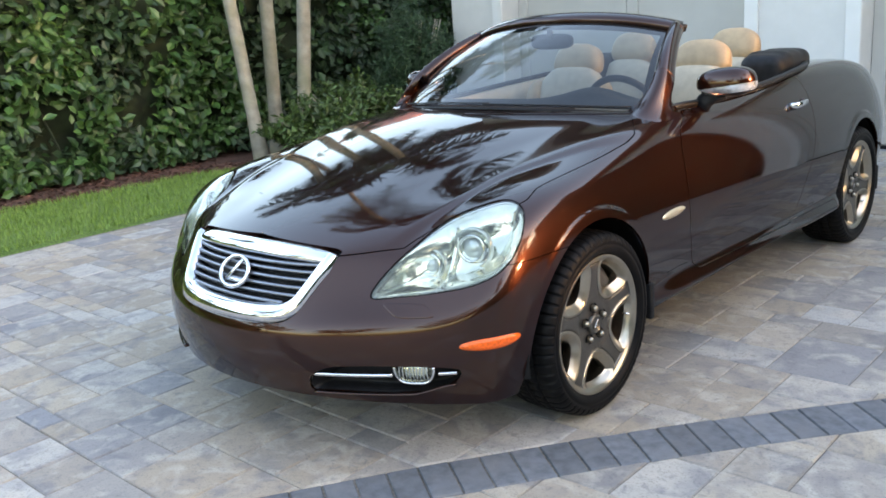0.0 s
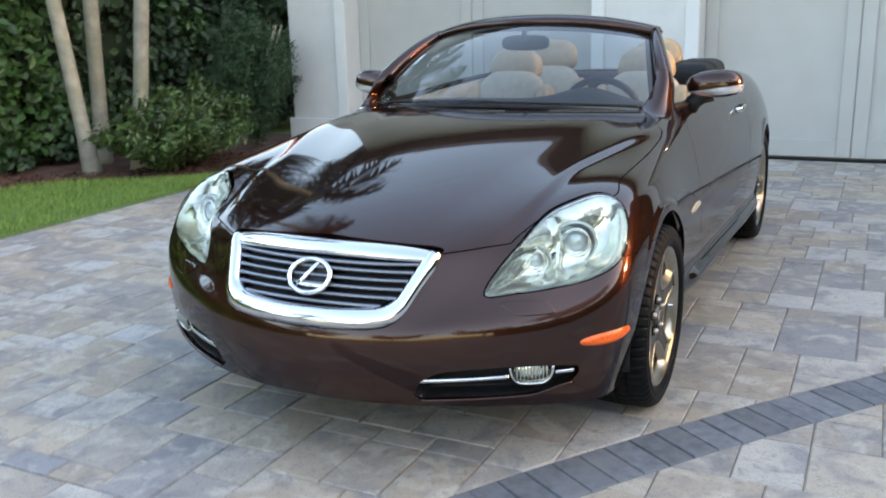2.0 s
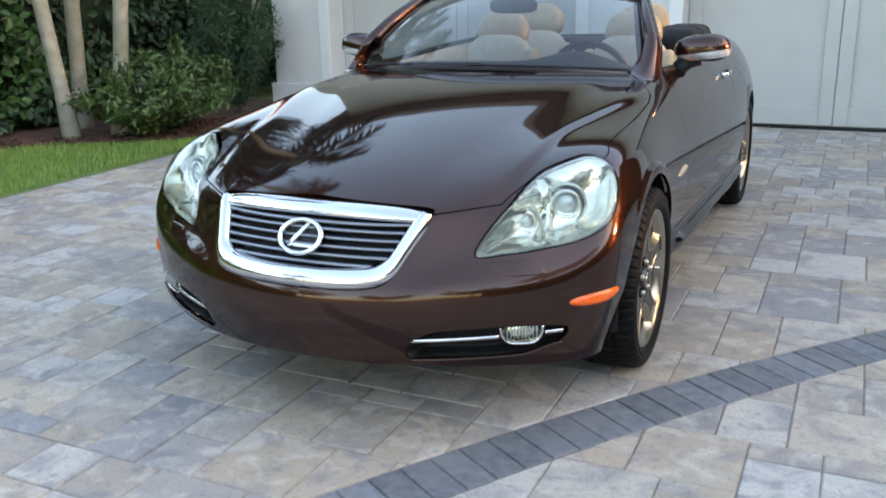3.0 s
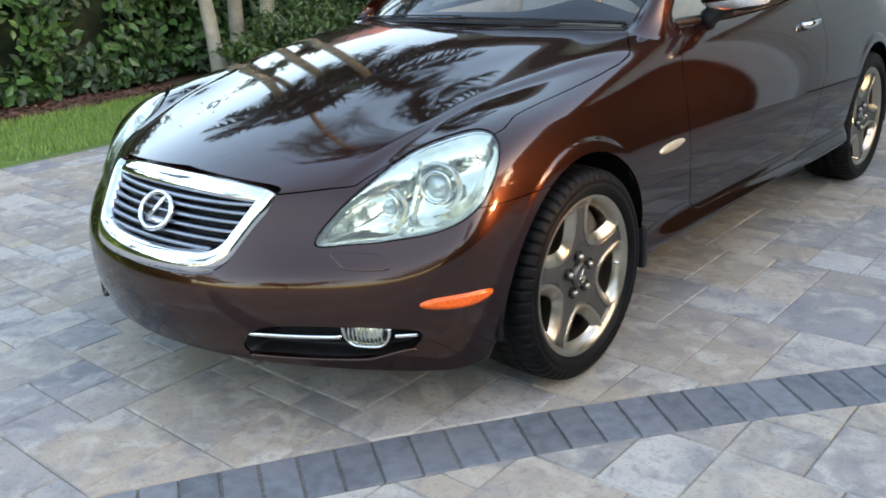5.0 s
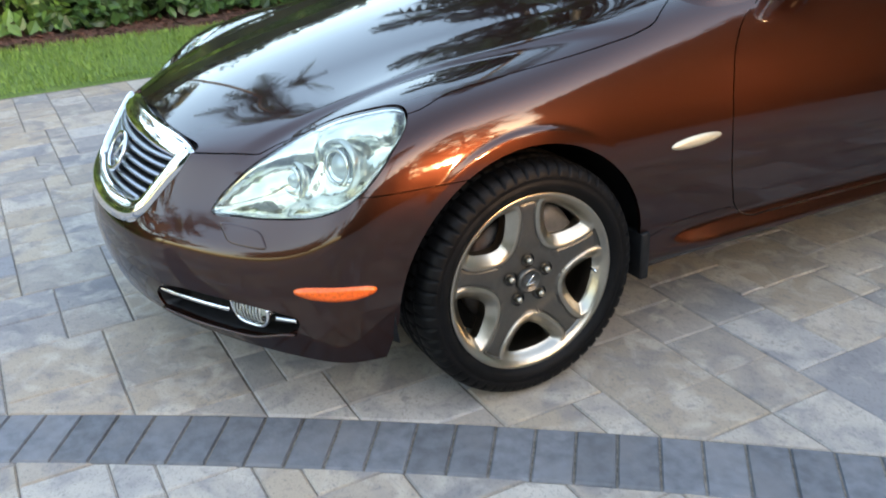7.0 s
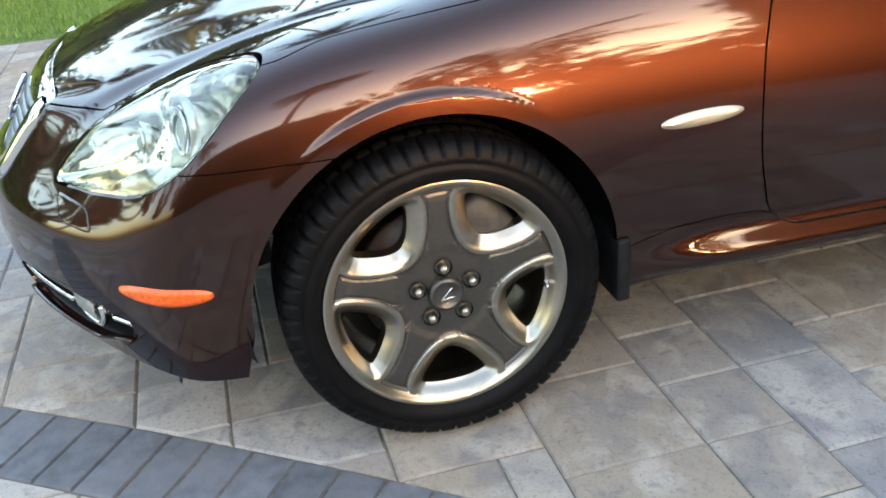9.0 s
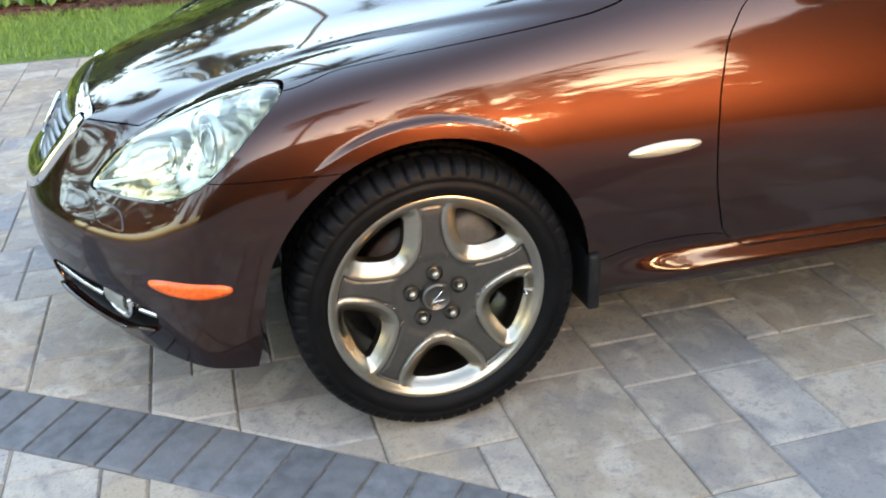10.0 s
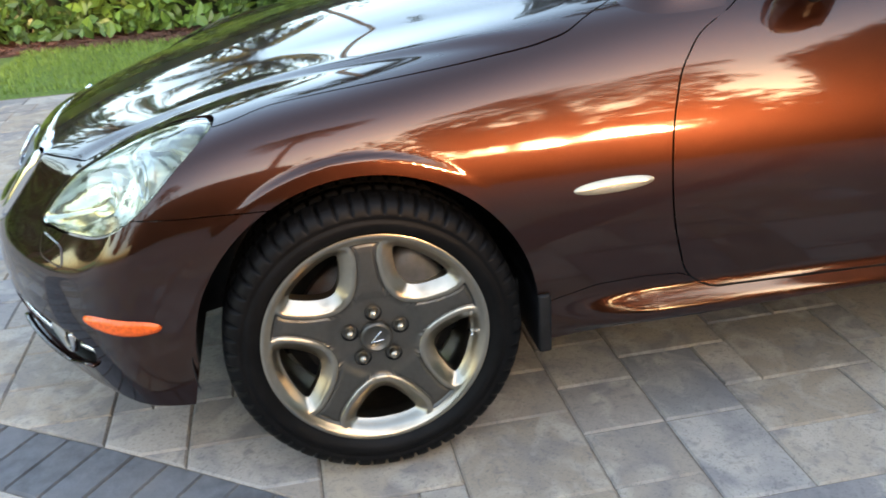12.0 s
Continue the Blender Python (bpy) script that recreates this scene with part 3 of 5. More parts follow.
def build_hedge():
    rnd = random.Random(11)
    hedge = thing("hedge", "tall dense dark green broad-leaved hedge behind the mulch bed", "hedge", (0, 0, 0))
    # a solid near-black core stands in for the shade between the leaves
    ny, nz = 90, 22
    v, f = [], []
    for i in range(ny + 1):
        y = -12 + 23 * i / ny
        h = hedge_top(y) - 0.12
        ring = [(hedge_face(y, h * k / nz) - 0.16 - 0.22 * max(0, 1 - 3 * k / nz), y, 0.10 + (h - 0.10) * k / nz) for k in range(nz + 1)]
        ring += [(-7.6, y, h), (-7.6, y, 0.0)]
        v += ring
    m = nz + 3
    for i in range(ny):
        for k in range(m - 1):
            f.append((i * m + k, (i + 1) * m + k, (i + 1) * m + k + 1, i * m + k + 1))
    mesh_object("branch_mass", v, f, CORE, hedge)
    clumps = [(rnd.uniform(-12, 10.5), rnd.random() ** 1.15) for _ in range(2900)]
    groups = {"dark": [], "mid": [], "light": []}
    for y, u in clumps:
        near = -3.5 < y < 8.5
        z = 0.05 + u * hedge_top(y)
        x = hedge_face(y, z)
        if z > 0.35 and noise.noise((y * 2.3, z * 2.3, 1.9)) < -0.16:
            continue
        # paints sunlight on low leaves at the near end, shade on the others
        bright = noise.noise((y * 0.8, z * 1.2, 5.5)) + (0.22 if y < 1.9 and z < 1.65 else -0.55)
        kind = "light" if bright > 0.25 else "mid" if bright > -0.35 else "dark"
        for _ in range(15 if near else 4):
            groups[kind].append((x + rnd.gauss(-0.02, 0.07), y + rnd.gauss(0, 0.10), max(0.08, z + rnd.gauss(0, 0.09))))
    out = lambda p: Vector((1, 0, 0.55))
    for kind, mat, size in (("dark", LEAF_SHADED, 0.075), ("mid", LEAF, 0.08), ("light", LEAF_SUNLIT, 0.085)):
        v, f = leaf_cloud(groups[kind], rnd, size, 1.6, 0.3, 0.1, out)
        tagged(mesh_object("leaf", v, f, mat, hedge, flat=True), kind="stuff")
    # thin stems showing at the foot, in the core's shade colour
    for k in range(14):
        y = -3 + 10 * k / 14 + rnd.uniform(-0.1, 0.1)
        x = hedge_face(y, 0.2) - 0.05
        pts = [(x, y, -0.03), (x + rnd.uniform(-0.05, 0.05), y + rnd.uniform(-0.06, 0.06), 0.3), (x - 0.1, y + rnd.uniform(-0.15, 0.15), 0.7)]
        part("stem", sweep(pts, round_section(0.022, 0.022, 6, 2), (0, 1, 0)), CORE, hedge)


build_hedge()


def palm(base, bend, height, radius, fronds=0, label="slender pale palm trunk rising out of the planting bed", seed=1, frond_length=1.7, low=-0.1, bark=None, leaf=None):
    """A ringed trunk and, above, a crown of feathered fronds."""
    rnd = random.Random(seed)
    tree = thing("palm_tree", label, "palm tree", base, "palm trees round the drive")
    pts = [Vector((bend(h)[0], bend(h)[1], h)) for h in np.linspace(-0.06, height, 40)]
    trunk = sweep(pts, round_section(2, 2, 14, 2), (0, 1, 0), scale=lambda t: radius * (1.25 - 0.35 * min(1, t * 8) - 0.12 * t) * (1 + 0.02 * math.sin(t * height * 30)))
    part("trunk", trunk, bark or BARK, tree)
    head = pts[-1]
    for i in range(fronds):
        a = 6.283 * i / fronds + rnd.uniform(-0.25, 0.25)
        up = rnd.uniform(low, 1.1)
        v, f = [], []
        line = []
        for s in np.linspace(0, 1, 15):
            r = frond_length * s * (1 - 0.12 * s)
            line.append(head + Vector((math.cos(a) * r, math.sin(a) * r, up * r - 1.0 * r * r / frond_length)))
        for k in range(1, 14):
            way = (line[k + 1] - line[k - 1]).normalized()
            side = way.cross(Vector((0, 0, 1))).normalized()
            l = frond_length * 0.34 * math.sin(math.pi * (0.12 + 0.85 * k / 14))
            for sgn in (-1, 1):
                for e in (0, 0.5):
                    p = line[k] + (line[k + 1] - line[k]) * e
                    q = l * rnd.uniform(0.7, 1.15)
                    tip = p + side * (sgn * q) + way * (q * rnd.uniform(0.3, 0.8)) + Vector((0, 0, -q * rnd.uniform(0.15, 0.55)))
                    b = len(v)
                    v += [p - way * 0.035, p + way * 0.035, tip]
                    f.append((b, b + 1, b + 2))
        for k in range(14):
            b = len(v)
            v += [line[k] + Vector((0, 0, 0.012)), line[k] - Vector((0, 0, 0.012)), line[k + 1] - Vector((0, 0, 0.008)), line[k + 1] + Vector((0, 0, 0.008))]
            f.append((b, b + 1, b + 2, b + 3))
        mesh_object("frond", v, f, leaf or FROND, tree, flat=True)
    return tree


# the three trunks by the garage lean apart as they rise
palm((-5.24, 3.14, 0), lambda h: (-0.145 * h, 0.0), 4.0, 0.078, 12, seed=3, low=0.3)
palm((-5.65, 3.67, 0), lambda h: (0.048 * h, 0.0), 4.3, 0.085, 12, seed=5, low=0.3)
palm((-4.99, 3.50, 0), lambda h: (0.155 * h, 0.0), 4.1, 0.080, 12, seed=8, low=0.3)
palm((-8.6, 5.2, 0), lambda h: (0.0, -0.01 * h), 11.4, 0.085, 16, "tall feathered palm tree behind the hedge, mirrored in the bonnet", 9, 2.1, bark=DARK_BARK)
palm((-9.2, -0.2, 0), lambda h: (0.0, 0.01 * h), 7.2, 0.055, 14, "feathered palm tree behind the hedge, mirrored in the bonnet", 10, 1.7, bark=DARK_BARK)
# the low sun's gold is put into the fronds' own colour
GOLDEN = material("sunlit_yellow_frond", (0.17, 0.145, 0.028), 0.5, random_tint=0.4, island=True)
for k, (x, y, h) in enumerate(((-8.1, -1.6, 3.6), (-8.6, -4.2, 4.3))):
    palm((x, y, 0), lambda h, k=k: (0.02 * h, 0.03 * h * (-1) ** k), h, 0.06, 14, "yellow-green feathered palm behind the hedge, low sunlight painted into its fronds", 90 + k, 1.5, low=0.2, leaf=GOLDEN)



def bush(name, label, category, at, size, count, leaf, mat, seed, long=2.2, droop=0.2, stems=9):
    """A loose shrub: stems fan out from the foot and carry leaves along their length."""
    rnd = random.Random(seed)
    shrub = thing(name, label, category, at)
    pts = []
    for _ in range(stems * 6):
        a, r = rnd.uniform(0, 6.283), math.sqrt(rnd.random())
        tip = Vector((math.cos(a) * r * size[0], math.sin(a) * r * size[1], size[2] * (1 - 0.55 * r * r) * rnd.uniform(0.75, 1.08)))
        n = count // (stems * 6)
        for _ in range(n):
            s = rnd.random() ** 0.6
            q = Vector((tip.x * s, tip.y * s, tip.z * s ** 0.8))
            pts.append(q + Vector((rnd.gauss(0, 0.05), rnd.gauss(0, 0.05), abs(rnd.gauss(0, 0.05)))))
    v, f = leaf_cloud(pts, rnd, leaf, long, 0.25, droop, lambda p: Vector((p[0], p[1], 0.5)).normalized() * 0.6)
    tagged(mesh_object("leaf", v, f, mat, shrub, flat=True), kind="stuff")
    for _ in range(stems):
        a, r = rnd.uniform(0, 6.283), rnd.uniform(0.1, 0.7)
        tip = (math.cos(a) * r * size[0], math.sin(a) * r * size[1], size[2] * 0.8)
        part("stem", sweep([(0, 0, -0.05), (tip[0] * 0.4, tip[1] * 0.4, tip[2] * 0.55), tip], round_section(0.016, 0.016, 6, 2), (0, 1, 0)), BARK, shrub)
    return shrub


bush("shrub", "low loose green shrub at the end of the bed", "shrub", (-4.56, 3.42, 0), (0.80, 0.55, 0.66), 6000, 0.030, FERN, 21, 2.6)
bush("shrub", "low loose green shrub under the palm trunks", "shrub", (-4.75, 4.05, 0), (0.8, 0.6, 0.78), 5000, 0.032, FERN, 22, 2.6)
bush("conifer_shrub", "dense feathery dark green shrub against the garage corner", "shrub", (-4.72, 5.02, 0), (0.62, 0.42, 1.66), 16000, 0.011, CONIFER, 23, 8.0, 0.0)


# ---- the car ----
car = thing("convertible_car", "dark brown metallic convertible car with its top down, on paving", "car", (0, 0, 0))

NA, NB = 440, 250
grid = body_grid(NA, NB)
left = (grid.reshape(-1, 3), [(i * NB + j, (i + 1) * NB + j, (i + 1) * NB + j + 1, i * NB + j + 1) for i in range(NA - 1) for j in range(NB - 1)])


def bottom_field(x, y, z):
    return z - np.where(y < 0, 0.243 - 0.062 * x * x, curve(y, [0, 0.35, 0.5, 2.2, 2.4, 3.6], [0.22, 0.235, 0.252, 0.255, 0.24, 0.26]))


def arch_field(x, y, z):
    d = np.full(np.shape(y), 9.0)
    for c in (ARCH_Y, WHEELBASE - 0.01):
        r = np.hypot(y - c, z - ARCH_Z)
        low = np.abs(y - c) - 0.25 * np.maximum(0.31 - z, 0)
        d = np.minimum(d, np.where(z > ARCH_Z, r, low) - ARCH_R)
    return np.where(np.abs(x) > 0.42, d, 9.0)


HEADLIGHT = spline([(-0.102, 0.558), (-0.035, 0.637), (0.060, 0.703), (0.167, 0.757), (0.280, 0.789), (0.352, 0.797), (0.386, 0.775), (0.372, 0.715),
                    (0.335, 0.658), (0.281, 0.617), (0.200, 0.587), (0.098, 0.571), (-0.005, 0.561)], 70, True)
GRILLE = spline([(0.0, 0.468), (0.15, 0.471), (0.245, 0.479), (0.292, 0.502), (0.325, 0.560), (0.350, 0.620), (0.362, 0.665), (0.352, 0.684), (0.25, 0.692), (0.0, 0.703)], 60)
GRILLE = np.vstack([GRILLE, (GRILLE * (-1, 1))[::-1][1:-1]])
FOG = spline([(0.345, 0.312), (0.40, 0.347), (0.50, 0.358), (0.62, 0.357), (0.72, 0.347), (0.752, 0.335), (0.735, 0.298), (0.67, 0.266), (0.55, 0.257), (0.43, 0.260), (0.34, 0.262)], 60, True)


def headlight_field(x, y, z):
    d = inside_of(HEADLIGHT, 0.74 * np.abs(x) + 0.67 * y, z)
    return np.where((y < -0.1) & (np.abs(x) > 0.35), d, -9.0)


def grille_field(x, y, z):
    return np.where((y < -0.55) & (np.abs(x) < 0.5), inside_of(GRILLE, x, z), -9.0)


def fog_field(x, y, z):
    return np.where((y < -0.4) & (np.abs(x) > 0.2), inside_of(FOG, np.abs(x), z), -9.0)


def hood_field(x, y, z):
    x = np.abs(x)
    edge = curve(y, [-0.78, -0.63, -0.52, -0.42, -0.345, -0.30, -0.15, 0.3, 0.41, 0.47, 0.51, 0.586, 0.66],
                 [0.48, 0.518, 0.548, 0.600, 0.685, 0.742, 0.746, 0.757, 0.751, 0.738, 0.712, 0.66, 0.60])
    return np.minimum(np.minimum((y + 0.745 - 0.36 * x * x - 0.42 * np.maximum(x - 0.36, 0)) * 0.95, edge - x), (0.487 + 0.50 * x * x - y))


def door_field(x, y, z):
    front = curve(z, [0.2, 0.396, 0.484, 0.645, 0.744, 0.84, 0.895, 0.915, 1.1], [0.74, 0.688, 0.664, 0.652, 0.664, 0.702, 0.758, 0.799, 1.0])
    rear = curve(z, [0.2, 0.474, 0.6, 0.742, 0.9, 1.1], [1.62, 1.76, 1.85, 1.93, 1.97, 1.97])
    a, b, c = y - front, rear - y, z - (0.333 - 0.005 * y)
    r = 0.07
    corner = r - np.hypot(np.maximum(r - np.minimum(a, b), 0), np.maximum(r - c, 0))
    d = np.where((np.minimum(a, b) < r) & (c < r), corner, np.minimum(np.minimum(a, b), c))
    return np.where(np.abs(x) > 0.45, d, -9.0)


def sill_field(x, y, z):
    line = np.interp(y, [0.3, 0.383, 0.492, 0.60, 0.68, 0.76, 2.3], [0.338, 0.346, 0.372, 0.376, 0.372, 0.340, 0.328])
    return np.where(np.abs(x) > 0.45, np.minimum(np.minimum(line - z, y - 0.2), 2.2 - y), -9.0)


def cockpit_field(x, y, z):
    """Inside the opening for the seats."""
    x = np.abs(x)
    half = curve(y, [0.5, 0.78, 1.1, 1.9, 2.25, 2.5], [0.60, 0.685, 0.735, 0.745, 0.70, 0.60])
    d = np.minimum(np.minimum(half - x, y - 0.495 - 0.56 * x * x), 2.42 - 0.25 * x * x - y)
    return np.where(z > 0.6, d, -9.0)


def bumper_field(x, y, z):
    top = 0.643 + 0.09 * smooth(0.64, 0.52, np.abs(x))
    return np.minimum(top - z, 0.02 - y)


def outside(field):
    return lambda x, y, z: -field(x, y, z)


GAP = 0.0022
shell = left
for keep in (bottom_field, arch_field, outside(grille_field), outside(fog_field), outside(cockpit_field)):
    shell = clip(shell, keep)
lens_patch = clip(left, headlight_field, 0.0025)
shell = clip(shell, outside(headlight_field), 0.0015)
hood = clip(shell, hood_field, GAP)
rest = clip(shell, outside(hood_field), GAP)
door = clip(rest, door_field, GAP)
rest = clip(rest, outside(door_field), GAP)
sill = clip(rest, sill_field, 0.0012)
rest = clip(rest, outside(sill_field), 0.0012)
bumper = clip(rest, bumper_field, 0.0011)
rest = clip(rest, outside(bumper_field), 0.0011)
fender = clip(rest, lambda x, y, z: 1.0 - y)
quarter = clip(rest, lambda x, y, z: y - 1.0)

panel("hood", both(hood), PAINT, car, "polished dark brown bonnet mirroring sky and palms", weld=True)
panel("front_bumper", both(bumper), PAINT, car, weld=True)
panel("rear_body", both(quarter), PAINT, car, weld=True)
for flip in (False, True):
    m = mirrored if flip else (lambda mesh: mesh)
    panel("fender", m(fender), PAINT, car)
    panel("door", m(door), PAINT, car)
    panel("sill", m(sill), PAINT, car)


def skin(x, z):
    """The point of the nose at x, z seen from the front, and its normal."""
    p = on_body(np.array([[x, -0.2, z]], float), np.array([[0.0, -1.0, 0.0]]), 0.0, 1.2)
    return p[0], normals_at(p)[0]


# dark well under the skin, so that nothing shows through the gaps
for name, size, at in (("underbody", (1.40, 3.5, 0.12), (0, 1.45, 0.28)), ("engine_bay", (0.78, 1.02, 0.30), (0, -0.05, 0.50)),
                       ("firewall", (1.30, 0.10, 0.55), (0, 0.55, 0.60)), ("trunk_well", (1.3, 0.9, 0.4), (0, 2.95, 0.60))):
    part(name, box(size, at, 0.02), BLACK, car)
for s in (1, -1):
    for y in (ARCH_Y, WHEELBASE - 0.01):
        prof = [(0.46, 0.30), (0.46, 0.388), (0.82, 0.388), (0.850, 0.376)]
        bm = revolve(prof, 64)
        bmesh.ops.translate(bm, vec=(0, y, ARCH_Z), verts=bm.verts)
        bmesh.ops.delete(bm, geom=[q for q in bm.faces if q.calc_center_median().z < 0.245], context="FACES")
        if s < 0:
            bmesh.ops.scale(bm, vec=(-1, 1, 1), verts=bm.verts)
        part("wheel_arch_liner", bm, BLACK, car)
        # mud flap edge behind the wheel
        part("mud_guard", box((0.26, 0.030, 0.14), (s * 0.735, y + 0.376, 0.298), 0.006), BLACK, car)

# ---- grille: chrome surround, dark well, seven slats, round badge ----
def nose_line(xs, zs, out=0.0):
    p = on_body(np.stack([xs, np.full(len(xs), -0.2), zs], 1), np.tile([0.0, -1.0, 0.0], (len(xs), 1)), 0.0, 1.2)
    return p + normals_at(p) * out


grille = new("grille")
grille.parent = car
rim_r = spline([(0.0, 0.490), (0.15, 0.492), (0.235, 0.500), (0.276, 0.522), (0.304, 0.570), (0.332, 0.630), (0.348, 0.668)], 40)
ring = np.vstack([(rim_r * (-1, 1))[::-1][:-1], rim_r])
# the broad lower lip of the surround, tapering up the flanks
inner, outer = [], []
for x, z in ring:
    s = smooth(0.60, 0.50, z)
    inner.append((x * (1 - 0.075 * (1 - s) - 0.02 * s), z + 0.012 + 0.030 * s))
o = nose_line(ring[:, 0] * (1.035 + 0.036 * smooth(0.67, 0.62, ring[:, 1]) * smooth(0.485, 0.53, ring[:, 1])), ring[:, 1] - 0.018 * smooth(0.6, 0.5, ring[:, 1]), 0.004)
i_ = np.array(inner)
mid = nose_line((ring[:, 0] * 1.0 + i_[:, 0]) / 2, (ring[:, 1] + i_[:, 1]) / 2, 0.010)
inn = nose_line(i_[:, 0], i_[:, 1], -0.012)
deep = nose_line(i_[:, 0], i_[:, 1], -0.05)
rows = [o + (0, 0.02, 0), o, (o + mid) / 2 + (0, -0.005, 0), mid, (mid + inn) / 2 + (0, -0.003, 0.0), inn, deep]
n = len(ring)
V = np.vstack(rows)
F = [(r * n + k, r * n + k + 1, (r + 1) * n + k + 1, (r + 1) * n + k) for r in range(len(rows) - 1) for k in range(n - 1)]
mesh_object("grille_surround", V, F, CHROME, grille, "wide chrome grille surround")
# chrome strip along the bonnet's edge
xs = np.linspace(-0.354, 0.354, 60)
line = np.array([on_body(np.array([[x, y, 0.3]]), np.array([[0, 0, 1.0]]), 0, 1.2)[0] for x, y in zip(xs, -0.757 + 0.36 * xs * xs)])
strip = [(-0.046, -0.016), (0.020, -0.014), (0.024, 0.0), (0.016, 0.008), (-0.002, 0.0105), (-0.024, 0.007), (-0.046, -0.004)]
part("top_strip", sweep([p + np.array((0, 0.004, -0.006)) for p in line], [(u, v) for u, v in strip], (0, -0.70, 1), scale=lambda t: 1 - 0.45 * abs(2 * t - 1) ** 6), CHROME, grille, "chrome strip along the bonnet edge")
# the well behind the slats
xs, zs = np.meshgrid(np.linspace(-0.35, 0.35, 24), np.linspace(0.47, 0.69, 8), indexing="ij")
p = nose_line(xs.ravel(), zs.ravel(), 0) + (0, 0.055, 0)
mesh_object("backing", p, [(i * 8 + j, (i + 1) * 8 + j, (i + 1) * 8 + j + 1, i * 8 + j + 1) for i in range(23) for j in range(7)], BLACK, grille)
SLAT = material("satin_slat", (0.24, 0.25, 0.28), 0.28, 0.9)
for k in range(6):
    z = 0.545 + 0.0225 * k
    half = float(np.interp(z, [0.5, 0.56, 0.62, 0.668], [0.258, 0.282, 0.312, 0.332]))
    xs = np.linspace(-half, half, 40)
    zz = np.full(40, z) - 0.10 * (np.abs(xs) ** 2) * 0.5
    part("slat", sweep(nose_line(xs, zz, -0.020), [(-0.012, -0.0045), (0.010, -0.0045), (0.012, 0.0), (0.009, 0.0045), (-0.012, 0.0045)], (0, 0, 1)), SLAT, grille)

badge = new("badge")
badge.parent = car
c0, n0 = skin(0.0, 0.603)
turn = Vector((0, -1, 0)).rotation_difference(Vector(n0)).to_matrix().to_4x4()
bm = revolve([(-0.006 + 0.006 * math.cos(a), 0.050 + 0.0065 * math.sin(a)) for a in np.linspace(0, 2 * math.pi, 10, endpoint=False)], 48, close=True)
bmesh.ops.rotate(bm, matrix=Matrix.Rotation(radians(90), 3, "Z"), verts=bm.verts)
bmesh.ops.scale(bm, vec=(1.36, 1, 1.06), verts=bm.verts)
bmesh.ops.transform(bm, matrix=Matrix.Translation(Vector(c0) + Vector(n0) * -0.009) @ turn, verts=bm.verts)
disc = revolve([(0.0, 0.0005), (0.0, 0.048)], 40)
bmesh.ops.rotate(disc, matrix=Matrix.Rotation(radians(90), 3, "Z"), verts=disc.verts)
bmesh.ops.scale(disc, vec=(1.36, 1, 1.06), verts=disc.verts)
bmesh.ops.transform(disc, matrix=Matrix.Translation(Vector(c0) + Vector(n0) * -0.017) @ turn, verts=disc.verts)
part("badge_back", disc, BLACK, badge)
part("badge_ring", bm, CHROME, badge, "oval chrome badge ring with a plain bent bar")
for a, b, w in (((0.014, 0.044), (-0.036, -0.028), 0.014), ((-0.036, -0.028), (0.052, -0.026), 0.013)):
    d = Vector((b[0] - a[0], 0, b[1] - a[1]))
    bm = box((d.length + 0.008, 0.008, w), bevel=0.003, segments=1, turn=Matrix.Rotation(-math.atan2(d.z, d.x), 4, "Y"))
    bmesh.ops.translate(bm, vec=((a[0] + b[0]) / 2, 0, (a[1] + b[1]) / 2), verts=bm.verts)
    bmesh.ops.transform(bm, matrix=Matrix.Translation(Vector(c0) + Vector(n0) * -0.009) @ turn, verts=bm.verts)
    part("badge_bar", bm, CHROME, badge)

